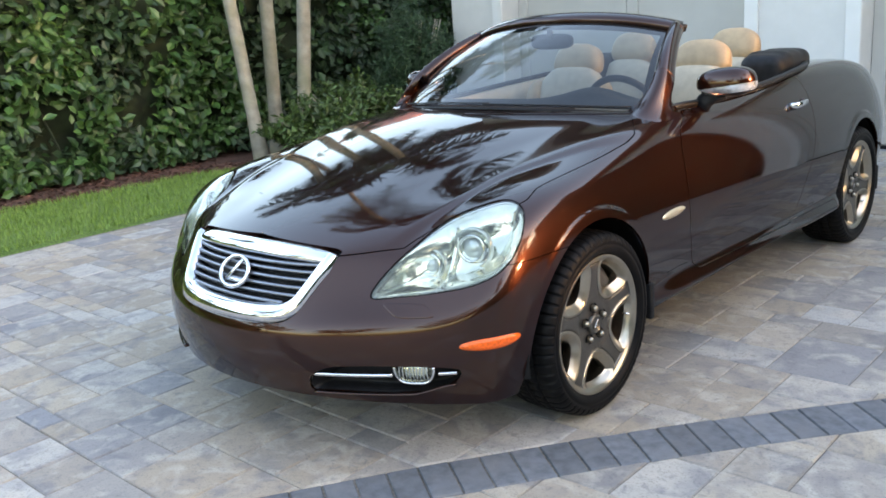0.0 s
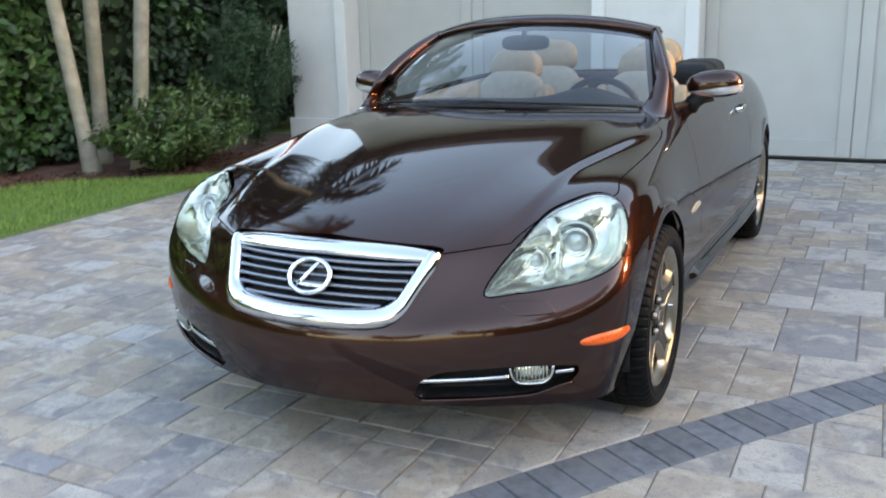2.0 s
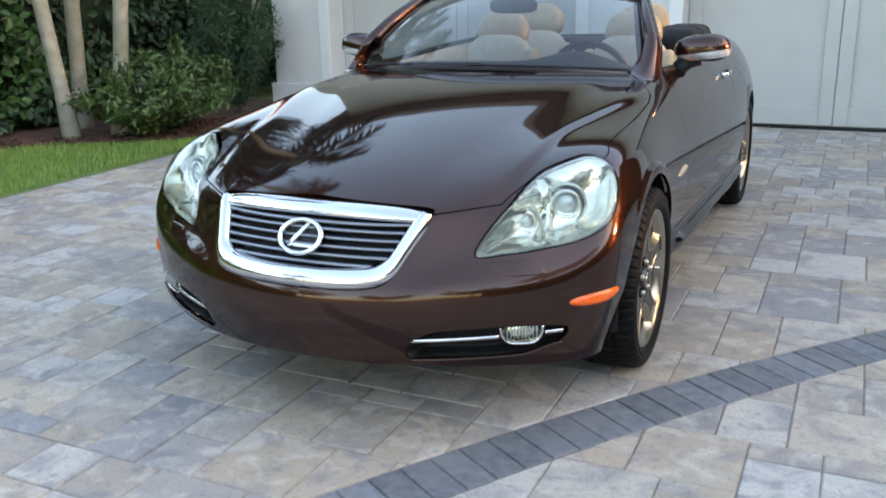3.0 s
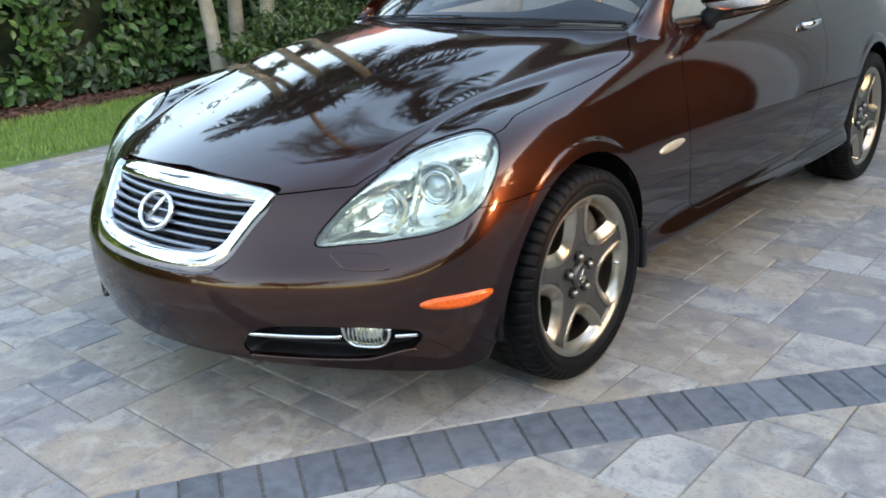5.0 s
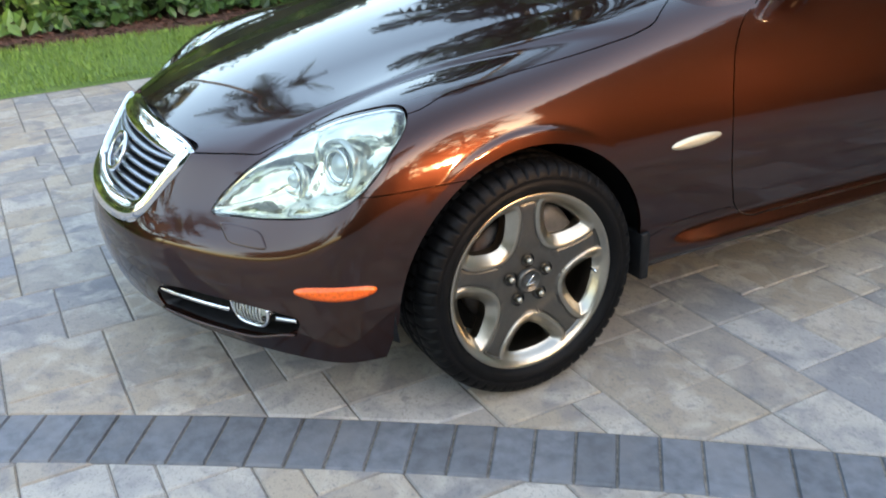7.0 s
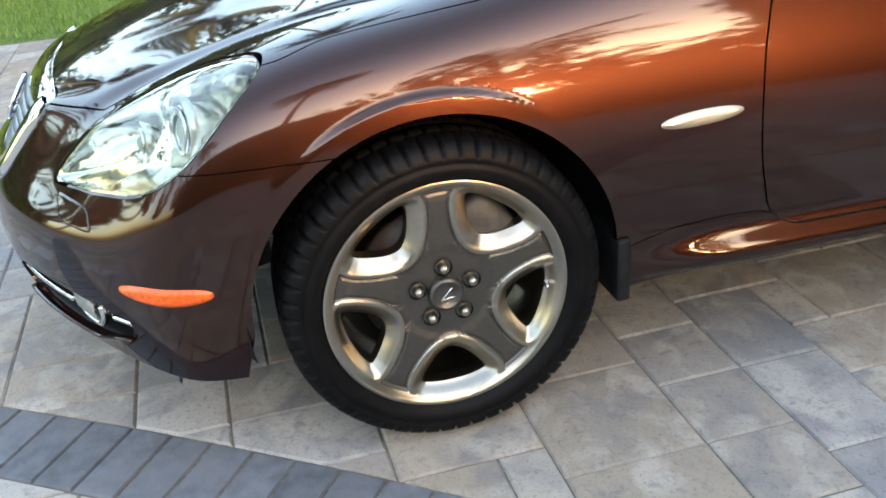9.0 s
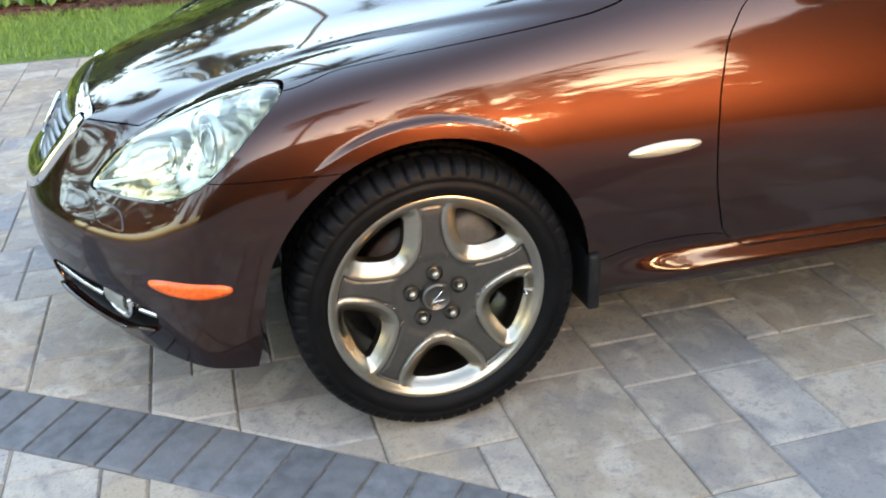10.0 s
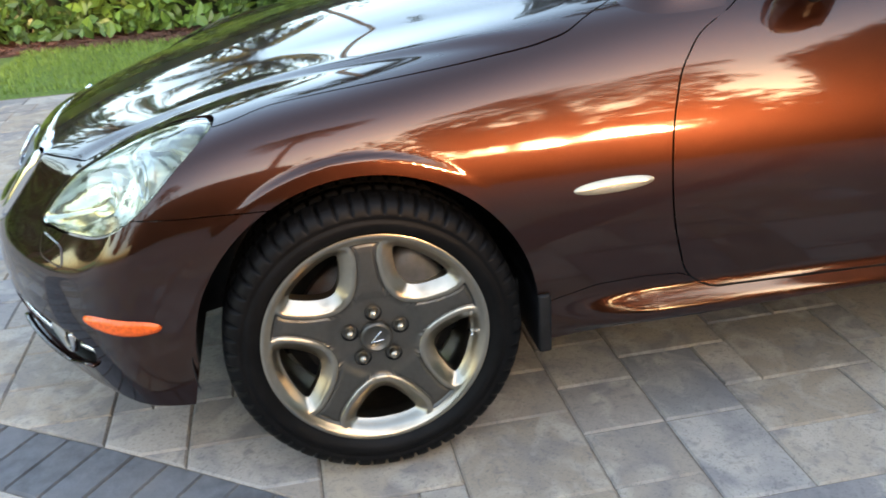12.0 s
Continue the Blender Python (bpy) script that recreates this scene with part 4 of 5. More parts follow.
# ---- headlights ----
REFLECTOR = material("headlight_reflector", (0.90, 0.895, 0.82), 0.07, 0.95, grain=30, spread=0.05, bump=1.0, bump_size=20, stain=(0.74, 0.76, 0.64), stain_size=14)
HOUSING = material("headlight_housing", (0.66, 0.69, 0.66), 0.25, 0.7, grain=40, spread=0.15)
RIB = material("ribbed_fog_glass", (0.30, 0.32, 0.31), 0.2, coat=0.5)
BULB = material("projector_lens", (0.62, 0.68, 0.70), 0.05, 0.3, coat=1.0)
for s in (1, -1):
    lamp = new("headlight")
    lamp.parent = car
    lamp["label"] = "large clear almond-shaped headlight with twin round lamps"
    V, F = lens_patch
    N = normals_at(V)
    d = headlight_field(V[:, 0], V[:, 1], V[:, 2])
    lens = (V + N * (0.002 + 0.004 * smooth(0, 0.03, d))[:, None], F)
    deep = (V - N * (0.004 + 0.055 * smooth(0.0, 0.05, d))[:, None] + np.array((-0.010, 0.028, 0.0)) * smooth(0.0, 0.06, d)[:, None], F)
    # the bowl is pressed into steps that fan out across the lamp, with a fin between its two halves
    u = 0.74 * V[:, 0] + 0.67 * V[:, 1]
    fan = 34 * u + 16 * (V[:, 2] - 0.62)
    steps = 0.007 * np.abs((fan / 3.1416) % 2 - 1) + 0.022 * np.exp(-((u - 0.135 - 0.35 * (V[:, 2] - 0.65)) / 0.010) ** 2)
    deep = (deep[0] + N * (steps * smooth(0.006, 0.03, d))[:, None], F)
    edge = clip((V, F), lambda x, y, z: 0.0035 - headlight_field(x, y, z))
    if s < 0:
        lens, deep, edge = mirrored(lens), mirrored(deep), mirrored(edge)
    panel("lens", lens, LENS, lamp, "clear polycarbonate lens", thick=0)
    panel("reflector", deep, REFLECTOR, lamp, "silver reflector bowl", thick=0)
    Ve, Fe = edge
    panel("seal", (Ve + normals_at(Ve * (s, 1, 1)) * (s, 1, 1) * 0.001, Fe), BLACK, lamp, thick=0)
    for at, r in (((0.690, -0.440, 0.672), 0.058), ((0.586, -0.522, 0.626), 0.046)):
        ax = Vector((0.32, -0.92, 0.12)).normalized()
        turn = Vector((1, 0, 0)).rotation_difference(ax).to_matrix().to_4x4()
        place = Matrix.Translation(Vector(at) - ax * 0.010) @ turn
        cup = revolve([(-0.055, 0.0005), (-0.050, r * 0.75), (0.0, r * 0.97), (0.006, r), (0.006, r * 1.12), (-0.01, r * 1.16)], 40)
        ringm = revolve([(0.004 + 0.006 * math.cos(a), r * 0.70 + 0.006 * math.sin(a)) for a in np.linspace(0, 2 * math.pi, 8, endpoint=False)], 40, close=True)
        ball = revolve([(-0.02 + 0.030 * math.cos(a), max(1e-4, r * 0.62 * math.sin(a))) for a in np.linspace(0.0, math.pi / 2, 10)], 36)
        for nm, bm, mt in (("lamp_cup", cup, HOUSING), ("lamp_ring", ringm, CHROME), ("projector", ball, BULB)):
            bmesh.ops.transform(bm, matrix=place, verts=bm.verts)
            if s < 0:
                bmesh.ops.scale(bm, vec=(-1, 1, 1), verts=bm.verts)
                bmesh.ops.reverse_faces(bm, faces=bm.faces)
            part(nm, bm, mt, lamp)

# ---- lower openings with fog lamps ----
for s in (1, -1):
    well = clip(left, fog_field, 0.0)
    V, F = well
    d = fog_field(V[:, 0], V[:, 1], V[:, 2])
    V = V + np.array((0, 1.0, 0)) * (0.008 + 0.065 * smooth(0, 0.02, d))[:, None]
    panel("air_intake", mirrored((V, F)) if s < 0 else (V, F), BLACK, car, "black lower air intake", thick=0)
    lamp = new("fog_lamp")
    lamp.parent = car
    lamp["label"] = "clear oval fog lamp in a chrome rim"
    for x0, x1, nm in ((0.345, 0.583, "chrome_bar"), (0.697, 0.742, "chrome_bar")):
        xs = np.linspace(x0, x1, 16)
        p = nose_line(xs, 0.318 + 0.012 * (xs - 0.34), -0.010)
        part(nm, sweep(p * (s, 1, 1), round_section(0.010, 0.013, 8, 2.6)), CHROME, lamp)
    xs = np.linspace(0.345, 0.735, 24)
    p = nose_line(xs, 0.262 + 0.03 * smooth(0.62, 0.735, xs), 0.005)
    part("lower_lip", sweep(p * (s, 1, 1), round_section(0.016, 0.008, 8, 2.4)), PAINT, lamp)
    c, nn = skin(0.637, 0.330)
    turn = Vector((0, -1, 0)).rotation_difference(Vector((0.45, -0.88, -0.05)).normalized()).to_matrix().to_4x4()
    at = Matrix.Translation(Vector(c) + Vector((-0.004, 0.012, 0))) @ turn
    low = spline([(0.063, 0.020), (0.058, -0.008), (0.038, -0.030), (0.0, -0.034), (-0.038, -0.030), (-0.058, -0.008), (-0.063, 0.020)], 30)
    rimb = sweep([Vector((u, 0, v)) for u, v in low], round_section(0.010, 0.016, 8, 2.5), (0, 1, 0))
    face = blob((0.112, 0.028, 0.058), (0, 0.002, 0.0), 2.4, 28, 14)
    body_b = blob((0.105, 0.05, 0.054), (0, 0.03, 0), 2.5, 24, 12)
    ribs = bmesh.new()
    for k in range(9):
        u = -0.044 + 0.011 * k
        rib = sweep([(u, 0.0, -0.021), (u, -0.0115, -0.012), (u, -0.0135, 0.006), (u, -0.010, 0.024)], round_section(0.005, 0.004, 6, 2), (1, 0, 0))
        me = bpy.data.meshes.new("rib")
        rib.to_mesh(me)
        rib.free()
        ribs.from_mesh(me)
        bpy.data.meshes.remove(me)
    for nm, bm, mt in [("rim", rimb, CHROME), ("lens", face, LENS), ("lens_ribs", ribs, RIB), ("bowl", body_b, REFLECTOR)]:
        bmesh.ops.transform(bm, matrix=at, verts=bm.verts)
        if s < 0:
            bmesh.ops.scale(bm, vec=(-1, 1, 1), verts=bm.verts)
            bmesh.ops.reverse_faces(bm, faces=bm.faces)
        part(nm, bm, mt, lamp)


# ---- small pieces laid on the skin: side markers, wing badges, washer covers ----
def laid(name, outline, project, mat, label="", rise=0.006, parent=car, soft=0.012):
    """A low cushion on the skin inside an outline given in the plane that project() returns."""
    fld = lambda x, y, z: inside_of(outline, *project(x, y, z))
    V, F = clip(FINE[0], fld)
    d = fld(V[:, 0], V[:, 1], V[:, 2])
    V = V + normals_at(V) * (0.0008 + rise * np.sqrt(smooth(0, soft, d)))[:, None]
    for s in (1, -1):
        panel(name, (V, F) if s > 0 else mirrored((V, F)), mat, parent, label, thick=0)


def fine_patch(y0, y1, z0, z1, n=110):
    """A finer piece of the left flank between two stations."""
    ys, zs = np.meshgrid(np.linspace(y0, y1, n), np.linspace(z0, z1, n // 2), indexing="ij")
    eye = np.stack([np.zeros_like(ys), ys, zs], -1)
    way = np.zeros_like(eye)
    way[..., 0] = 1
    p = on_body(eye, way, 0.0, 1.2).reshape(-1, 3)
    m = n // 2
    return p, [(i * m + j, (i + 1) * m + j, (i + 1) * m + j + 1, i * m + j + 1) for i in range(n - 1) for j in range(m - 1)]


def ellipse(cy, cz, a, b, tilt=0.0, power=2.0, n=48):
    c, s = math.cos(tilt), math.sin(tilt)
    return [(cy + u * c - v * s, cz + u * s + v * c) for u, v in round_section(2 * a, 2 * b, n, power)]


FINE = [fine_patch(-0.66, -0.38, 0.37, 0.46)]
laid("side_marker", ellipse(-0.512, 0.416, 0.085, 0.019, 0.03, 2.3), lambda x, y, z: (y, z), AMBER, "orange oval side marker lamp", 0.007)
PALE_SILVER = material("pale_silver_badge", (0.62, 0.56, 0.42), 0.3, 0.6, grain=60, spread=0.05)
FINE = [fine_patch(0.40, 0.66, 0.56, 0.65)]
laid("wing_badge", ellipse(0.522, 0.603, 0.088, 0.0155, 0.04, 2.1), lambda x, y, z: (y, z), PALE_SILVER, "slim oval silver side badge", 0.008)
FINE = [fine_patch(-0.73, -0.59, 0.49, 0.56)]
laid("washer_cover", ellipse(-0.662, 0.524, 0.034, 0.020, 0.0, 4.5), lambda x, y, z: (y, z), PAINT, "", 0.0012, soft=0.003)


# ---- wheels ----
WINDOW = spline([(0.199, 0.0), (0.197, 0.034), (0.189, 0.062), (0.177, 0.061), (0.151, 0.040), (0.134, 0.020), (0.127, 0.0), (0.134, -0.020), (0.151, -0.040),
                 (0.177, -0.061), (0.189, -0.062), (0.197, -0.034)], 72, True)


def spoke_gap(y, z):
    """Signed distance to the nearest of the five openings, above zero inside it."""
    d = np.full(np.shape(y), -9.0)
    for k in range(5):
        a = radians(54 + 72 * k)
        d = np.maximum(d, inside_of(WINDOW, y * math.cos(a) + z * math.sin(a), -y * math.sin(a) + z * math.cos(a)))
    return d


def build_wheel(parent, at, turn, spin):
    wheel = new("wheel")
    wheel.parent = parent
    wheel.matrix_basis = Matrix.Translation(at) @ turn @ Matrix.Rotation(spin, 4, "X")
    if WHEEL_MESHES:
        for name, me, label in WHEEL_MESHES:
            ob = new(name, me)
            ob.parent = wheel
            if label:
                ob["label"] = label
        return wheel
    prof = [(0.098, 0.238), (0.108, 0.2465), (0.117, 0.2555), (0.1213, 0.265), (0.1213, 0.274), (0.1190, 0.276), (0.1190, 0.282), (0.1205, 0.284), (0.1200, 0.291), (0.1160, 0.302), (0.108, 0.311), (0.098, 0.3165), (0.088, 0.3190),
            (0.075, 0.3205), (0.064, 0.3212), (0.060, 0.3212), (0.059, 0.3140), (0.050, 0.3140), (0.049, 0.3218), (0.030, 0.3222), (0.013, 0.3224), (0.012, 0.3145), (0.003, 0.3145), (0.002, 0.3224)]
    prof = prof + [(-u, r) for u, r in prof[::-1]]
    def tread(k, i):
        u, r = prof[k]
        if 0.06 < abs(u) < 0.1165 and r > 0.301:
            return -0.010 if i % 10 in (0, 1) else 0.0
        if 0.013 <= abs(u) <= 0.05 and r > 0.32:
            return -0.007 if i % 10 in (4, 5) else 0.0
        return 0.0
    tyre = part("tyre", revolve(prof, 580, wave=tread), RUBBER, wheel, "black low-profile tyre with grooved tread")
    # the face of the rim: a polar grid dished towards the hub
    nr, nt = 74, 420
    rr = np.concatenate([np.linspace(0.004, 0.11, 16), np.linspace(0.112, 0.2335, nr - 16)])
    A = np.linspace(0, 2 * math.pi, nt, endpoint=False)
    R, T = np.meshgrid(rr, A, indexing="ij")
    y, z = (R * np.cos(T)).ravel(), (R * np.sin(T)).ravel()
    F = [(i * nt + j, i * nt + (j + 1) % nt, (i + 1) * nt + (j + 1) % nt, (i + 1) * nt + j) for i in range(nr - 1) for j in range(nt)]
    flat = (np.stack([np.zeros(nr * nt), y, z], 1), F)
    gap = lambda x, y, z: spoke_gap(y, z)
    dark = lambda x, y, z: np.minimum(-0.034 - spoke_gap(y, z), 0.214 - np.hypot(y, z))

    def raised(mesh):
        V, F = mesh
        r, w = np.hypot(V[:, 1], V[:, 2]), spoke_gap(V[:, 1], V[:, 2])
        x = curve(r, [0.0, 0.05, 0.12, 0.19, 0.210, 0.218, 0.227, 0.2335, 0.24], [0.083, 0.084, 0.087, 0.094, 0.096, 0.101, 0.108, 0.108, 0.100])
        x = x - 0.018 * np.clip((w + 0.022) / 0.022, 0, 1) ** 1.2 * smooth(0.222, 0.203, r) + 0.003 * smooth(-0.034, -0.031, w) * smooth(-0.019, -0.026, w) * smooth(0.217, 0.208, r)
        x = x - 0.0045 * smooth(-0.0340, -0.0355, w) * smooth(0.214, 0.211, r)
        # the dark pad of each spoke rises again inside its groove
        x = x + 0.0040 * smooth(-0.0375, -0.0395, w) * smooth(0.208, 0.205, r) * smooth(0.085, 0.10, r)
        V = V.copy()
        V[:, 0] = x
        V[:, 1:] *= 1.042
        return V, F

    face = raised(clip(flat, dark))
    edge = raised(clip(clip(flat, lambda *q: -dark(*q)), lambda *q: -gap(*q)))
    deep = lambda d: (lambda P: np.tile([-d, 0.0, 0.0], (len(P), 1)))
    mesh_object("spoke_face", *flanged(*face, deep(0.006)), GUNMETAL, wheel, "grey five-spoke alloy face")
    mesh_object("rim_edge", *flanged(*edge, deep(0.030)), SILVER, wheel, "bright machined alloy rim and spoke edges")
    part("rim_barrel", revolve([(0.104, 0.245), (0.102, 0.238), (0.085, 0.228), (0.03, 0.222), (-0.06, 0.216), (-0.11, 0.232), (-0.115, 0.245)], 96), SILVER, wheel)
    part("brake_disc", revolve([(0.012, 0.06), (0.018, 0.075), (0.018, 0.158), (-0.010, 0.160), (-0.010, 0.06)], 64, close=True), GREYIRON, wheel, "grey iron brake disc")
    part("backing_plate", revolve([(-0.05, 0.002), (-0.05, 0.205)], 48), BLACK, wheel)
    cap = revolve([(0.080, 0.036), (0.090, 0.035), (0.094, 0.031), (0.094, 0.027), (0.091, 0.0255), (0.092, 0.001)], 40)
    part("centre_cap", cap, GUNMETAL, wheel, "round centre cap with a plain raised bar")
    for a, b in (((0.010, 0.014), (-0.012, -0.008)), ((-0.012, -0.008), (0.014, -0.006))):
        d = Vector((0, b[0] - a[0], b[1] - a[1]))
        bm = box((0.003, d.length + 0.004, 0.004), bevel=0.001, segments=1, turn=Matrix.Rotation(math.atan2(d.z, d.y), 4, "X"))
        bmesh.ops.translate(bm, vec=(0.0935, (a[0] + b[0]) / 2, (a[1] + b[1]) / 2), verts=bm.verts)
        part("cap_bar", bm, CHROME, wheel)
    nut_profile = [(0.072, 0.0105), (0.087, 0.0105), (0.094, 0.009), (0.098, 0.0055), (0.099, 0.0005)]
    seat_profile = [(0.0838, 0.0185), (0.0795, 0.0165), (0.074, 0.0140)]
    for k in range(5):
        a = radians(90 + 72 * k)
        for nm, pr, mt in (("wheel_nut", nut_profile, SILVER), ("nut_seat", seat_profile, BLACK)):
            bm = revolve(pr, 18)
            bmesh.ops.translate(bm, vec=(0.001, 0.057 * math.cos(a), 0.057 * math.sin(a)), verts=bm.verts)
            part(nm, bm, mt, wheel)
    bm = revolve([(0.072, 0.004), (0.096, 0.004), (0.098, 0.0005)], 10)
    bmesh.ops.translate(bm, vec=(0, 0.206, -0.030), verts=bm.verts)
    part("valve", bm, CHROME, wheel)
    for ob in wheel.children:
        WHEEL_MESHES.append((ob.name.split(".")[0], baked(ob), ob.get("label", "")))
    return wheel


def baked(ob):
    """The mesh of an object with its modifiers taken in."""
    if ob.modifiers:
        me = bpy.data.meshes.new_from_object(ob.evaluated_get(bpy.context.evaluated_depsgraph_get()))
        ob.modifiers.clear()
        ob.data = me
    return ob.data


GREYIRON = material("brake_iron", (0.07, 0.062, 0.058), 0.5, 0.8, grain=40, spread=0.2, stain=(0.06, 0.03, 0.018), stain_size=30)
CAST = material("cast_caliper", (0.09, 0.088, 0.085), 0.55, 0.5, grain=60, spread=0.15)
WHEEL_MESHES = []
flip = Matrix.Rotation(math.pi, 4, "Z")
for y, spin in ((0.0, radians(1.5)), (WHEELBASE, radians(-28))):
    build_wheel(car, (0.762, y, 0.320), Matrix.Identity(4), spin)
    build_wheel(car, (-0.762, y, 0.320), flip, -spin)
    for s in (1, -1):
        part("brake_caliper", blob((0.075, 0.10, 0.15), (s * 0.785, y + 0.105, 0.425), 3.2, turn=Matrix.Rotation(radians(35), 3, "X")), CAST, car, "cast brake caliper")
        part("hub_axle", box((0.7, 0.06, 0.06), (s * 0.42, y, 0.30), 0.01), BLACK, car)

# ---- windscreen, its frame and pillars ----
def screen_low(u):
    """A point of the glass's foot; u runs from -1 to 1 across."""
    x = 0.672 * u
    return np.array((x, 0.475 + 0.50 * x * x, 0.998 - 0.075 * x * x))


def screen_high(u):
    x = 0.525 * u
    return np.array((x, 1.035 + 0.42 * x * x, 1.312 - 0.16 * x * x - 0.10 * x**4 * 2))


def screen(u, v):
    p = screen_low(u) * (1 - v) + screen_high(u) * v
    return p + np.array((0, -0.035, 0.045)) * (4 * v * (1 - v)) * 0.6


us, vs = np.linspace(-1, 1, 41), np.linspace(0, 1, 17)
V = [screen(u, v) for u in us for v in vs]
F = [(i * 17 + j, (i + 1) * 17 + j, (i + 1) * 17 + j + 1, i * 17 + j + 1) for i in range(40) for j in range(16)]
glass = mesh_object("windscreen", V, F, GLASS, car, "raked windscreen glass with a pale blue sheen")
glass.visible_shadow = False
FRIT = material("black_glass_border", (0.008, 0.009, 0.012), 0.15, coat=0.5, grain=50, spread=0.2)
for name, a, b, ua, ub in (("border_top", 0.86, 1.0, -1, 1), ("border_foot", 0.0, 0.022, -1, 1), ("border_side", 0.05, 0.95, -1, -0.955), ("border_side", 0.05, 0.95, 0.955, 1)):
    uu, ww = np.linspace(ua, ub, 41), np.linspace(a, b, 13)
    V = [screen(u, v) + np.array((0, 0.004, -0.003)) for u in uu for v in ww]
    mesh_object(name, V, [(i * 13 + j, (i + 1) * 13 + j, (i + 1) * 13 + j + 1, i * 13 + j + 1) for i in range(40) for j in range(12)], FRIT, car)
for s in (1, -1):
    way_up = (s * 0.85, 0.1, 0.45)
    lean = lambda v: screen(s * 1.0, v) + np.array((s * (0.040 - 0.020 * v), 0.020 - 0.004 * v, 0.0))
    pts = [lean(v) for v in np.linspace(0.29, 1.02, 24)]
    part("windscreen_pillar", sweep(pts, round_section(0.092, 0.070, 18, 2.6), way_up, scale=lambda t: 1 - 0.34 * t), PAINT, car)
    part("pillar_seal", sweep([p + np.array((s * 0.004, 0.032, -0.006)) for p in pts], round_section(0.030, 0.022, 8, 2.6), way_up), BLACK, car)
    # the foot of the pillar flows out over the wing as one sheet
    va, ang = 0.30, np.radians(np.linspace(200, -20, 22))
    way = Vector(lean(va + 0.02) - lean(va - 0.02)).normalized()
    side = way.cross(Vector(way_up)).normalized()
    top = side.cross(way).normalized()
    arc = [(0.0462 * math.copysign(abs(math.cos(a)) ** (2 / 2.6), math.cos(a)), 0.0352 * math.copysign(abs(math.sin(a)) ** (2 / 2.6), math.sin(a))) for a in ang]
    B = np.array([Vector(lean(va)) + side * u + top * w for u, w in arc]) * (s, 1, 1)
    k = np.linspace(0, 1, len(ang))
    xs = curve(k, [0, 0.35, 0.65, 1.0], [0.600, 0.680, 0.745, 0.772])
    ys = curve(k, [0, 0.35, 0.65, 1.0], [0.640, 0.575, 0.620, 0.800])
    A = on_body(np.stack([xs, ys, np.full(len(xs), 0.3)], 1), np.tile([0.0, 0.0, 1.0], (len(xs), 1)), 0, 1.2)
    N = normals_at(A)
    A = A - N * 0.0015
    T0 = B - A
    span = np.linalg.norm(T0, axis=1)[:, None]
    T0 = T0 - N * (T0 * N).sum(1)[:, None]
    T0 = T0 / np.linalg.norm(T0, axis=1)[:, None] * span
    T1 = np.tile(np.array(way) * (s, 1, 1), (len(xs), 1)) * span
    V, m = [], len(xs)
    for b in np.linspace(0, 1, 15):
        V += list((2 * b**3 - 3 * b**2 + 1) * A + (b**3 - 2 * b**2 + b) * T0 + (3 * b**2 - 2 * b**3) * B + (b**3 - b**2) * T1)
    F = [(r * m + c, r * m + c + 1, (r + 1) * m + c + 1, (r + 1) * m + c) for r in range(14) for c in range(m - 1)]
    mesh_object("pillar_foot", np.array(V) * (s, 1, 1), F, PAINT, car)
pts = [screen(u, 1.0) + np.array((0, 0.026, 0.012)) for u in np.linspace(-1.06, 1.06, 41)]
part("windscreen_header", sweep(pts, round_section(0.085, 0.042, 16, 2.8), (0, -0.35, 1)), PAINT, car)
part("header_seal", sweep([p + np.array((0, 0.044, -0.006)) for p in pts], round_section(0.03, 0.03, 10, 2.6), (0, -0.35, 1)), BLACK, car)
part("cowl", sweep([screen(u, 0.0) + np.array((0, -0.006, -0.014)) for u in np.linspace(-0.92, 0.92, 41)], round_section(0.018, 0.010, 10, 2.6), (0, -0.4, 1)), BLACK, car, "black wiper cowl")
for x0, x1 in ((-0.60, 0.05), (0.02, 0.60)):
    us = np.linspace(x0, x1, 20)
    part("wiper", sweep([screen(u / 0.655, 0.004 + 0.012 * k / 20) + np.array((0, -0.008, 0.002)) for k, u in enumerate(us)], round_section(0.006, 0.006, 8, 2.4)), BLACK, car)
part("rear_view_mirror", blob((0.235, 0.04, 0.072), (-0.045, 1.075, 1.222), 3.4), BLACK, car)
part("mirror_stem", box((0.02, 0.03, 0.08), (-0.045, 1.06, 1.275), 0.006), BLACK, car)

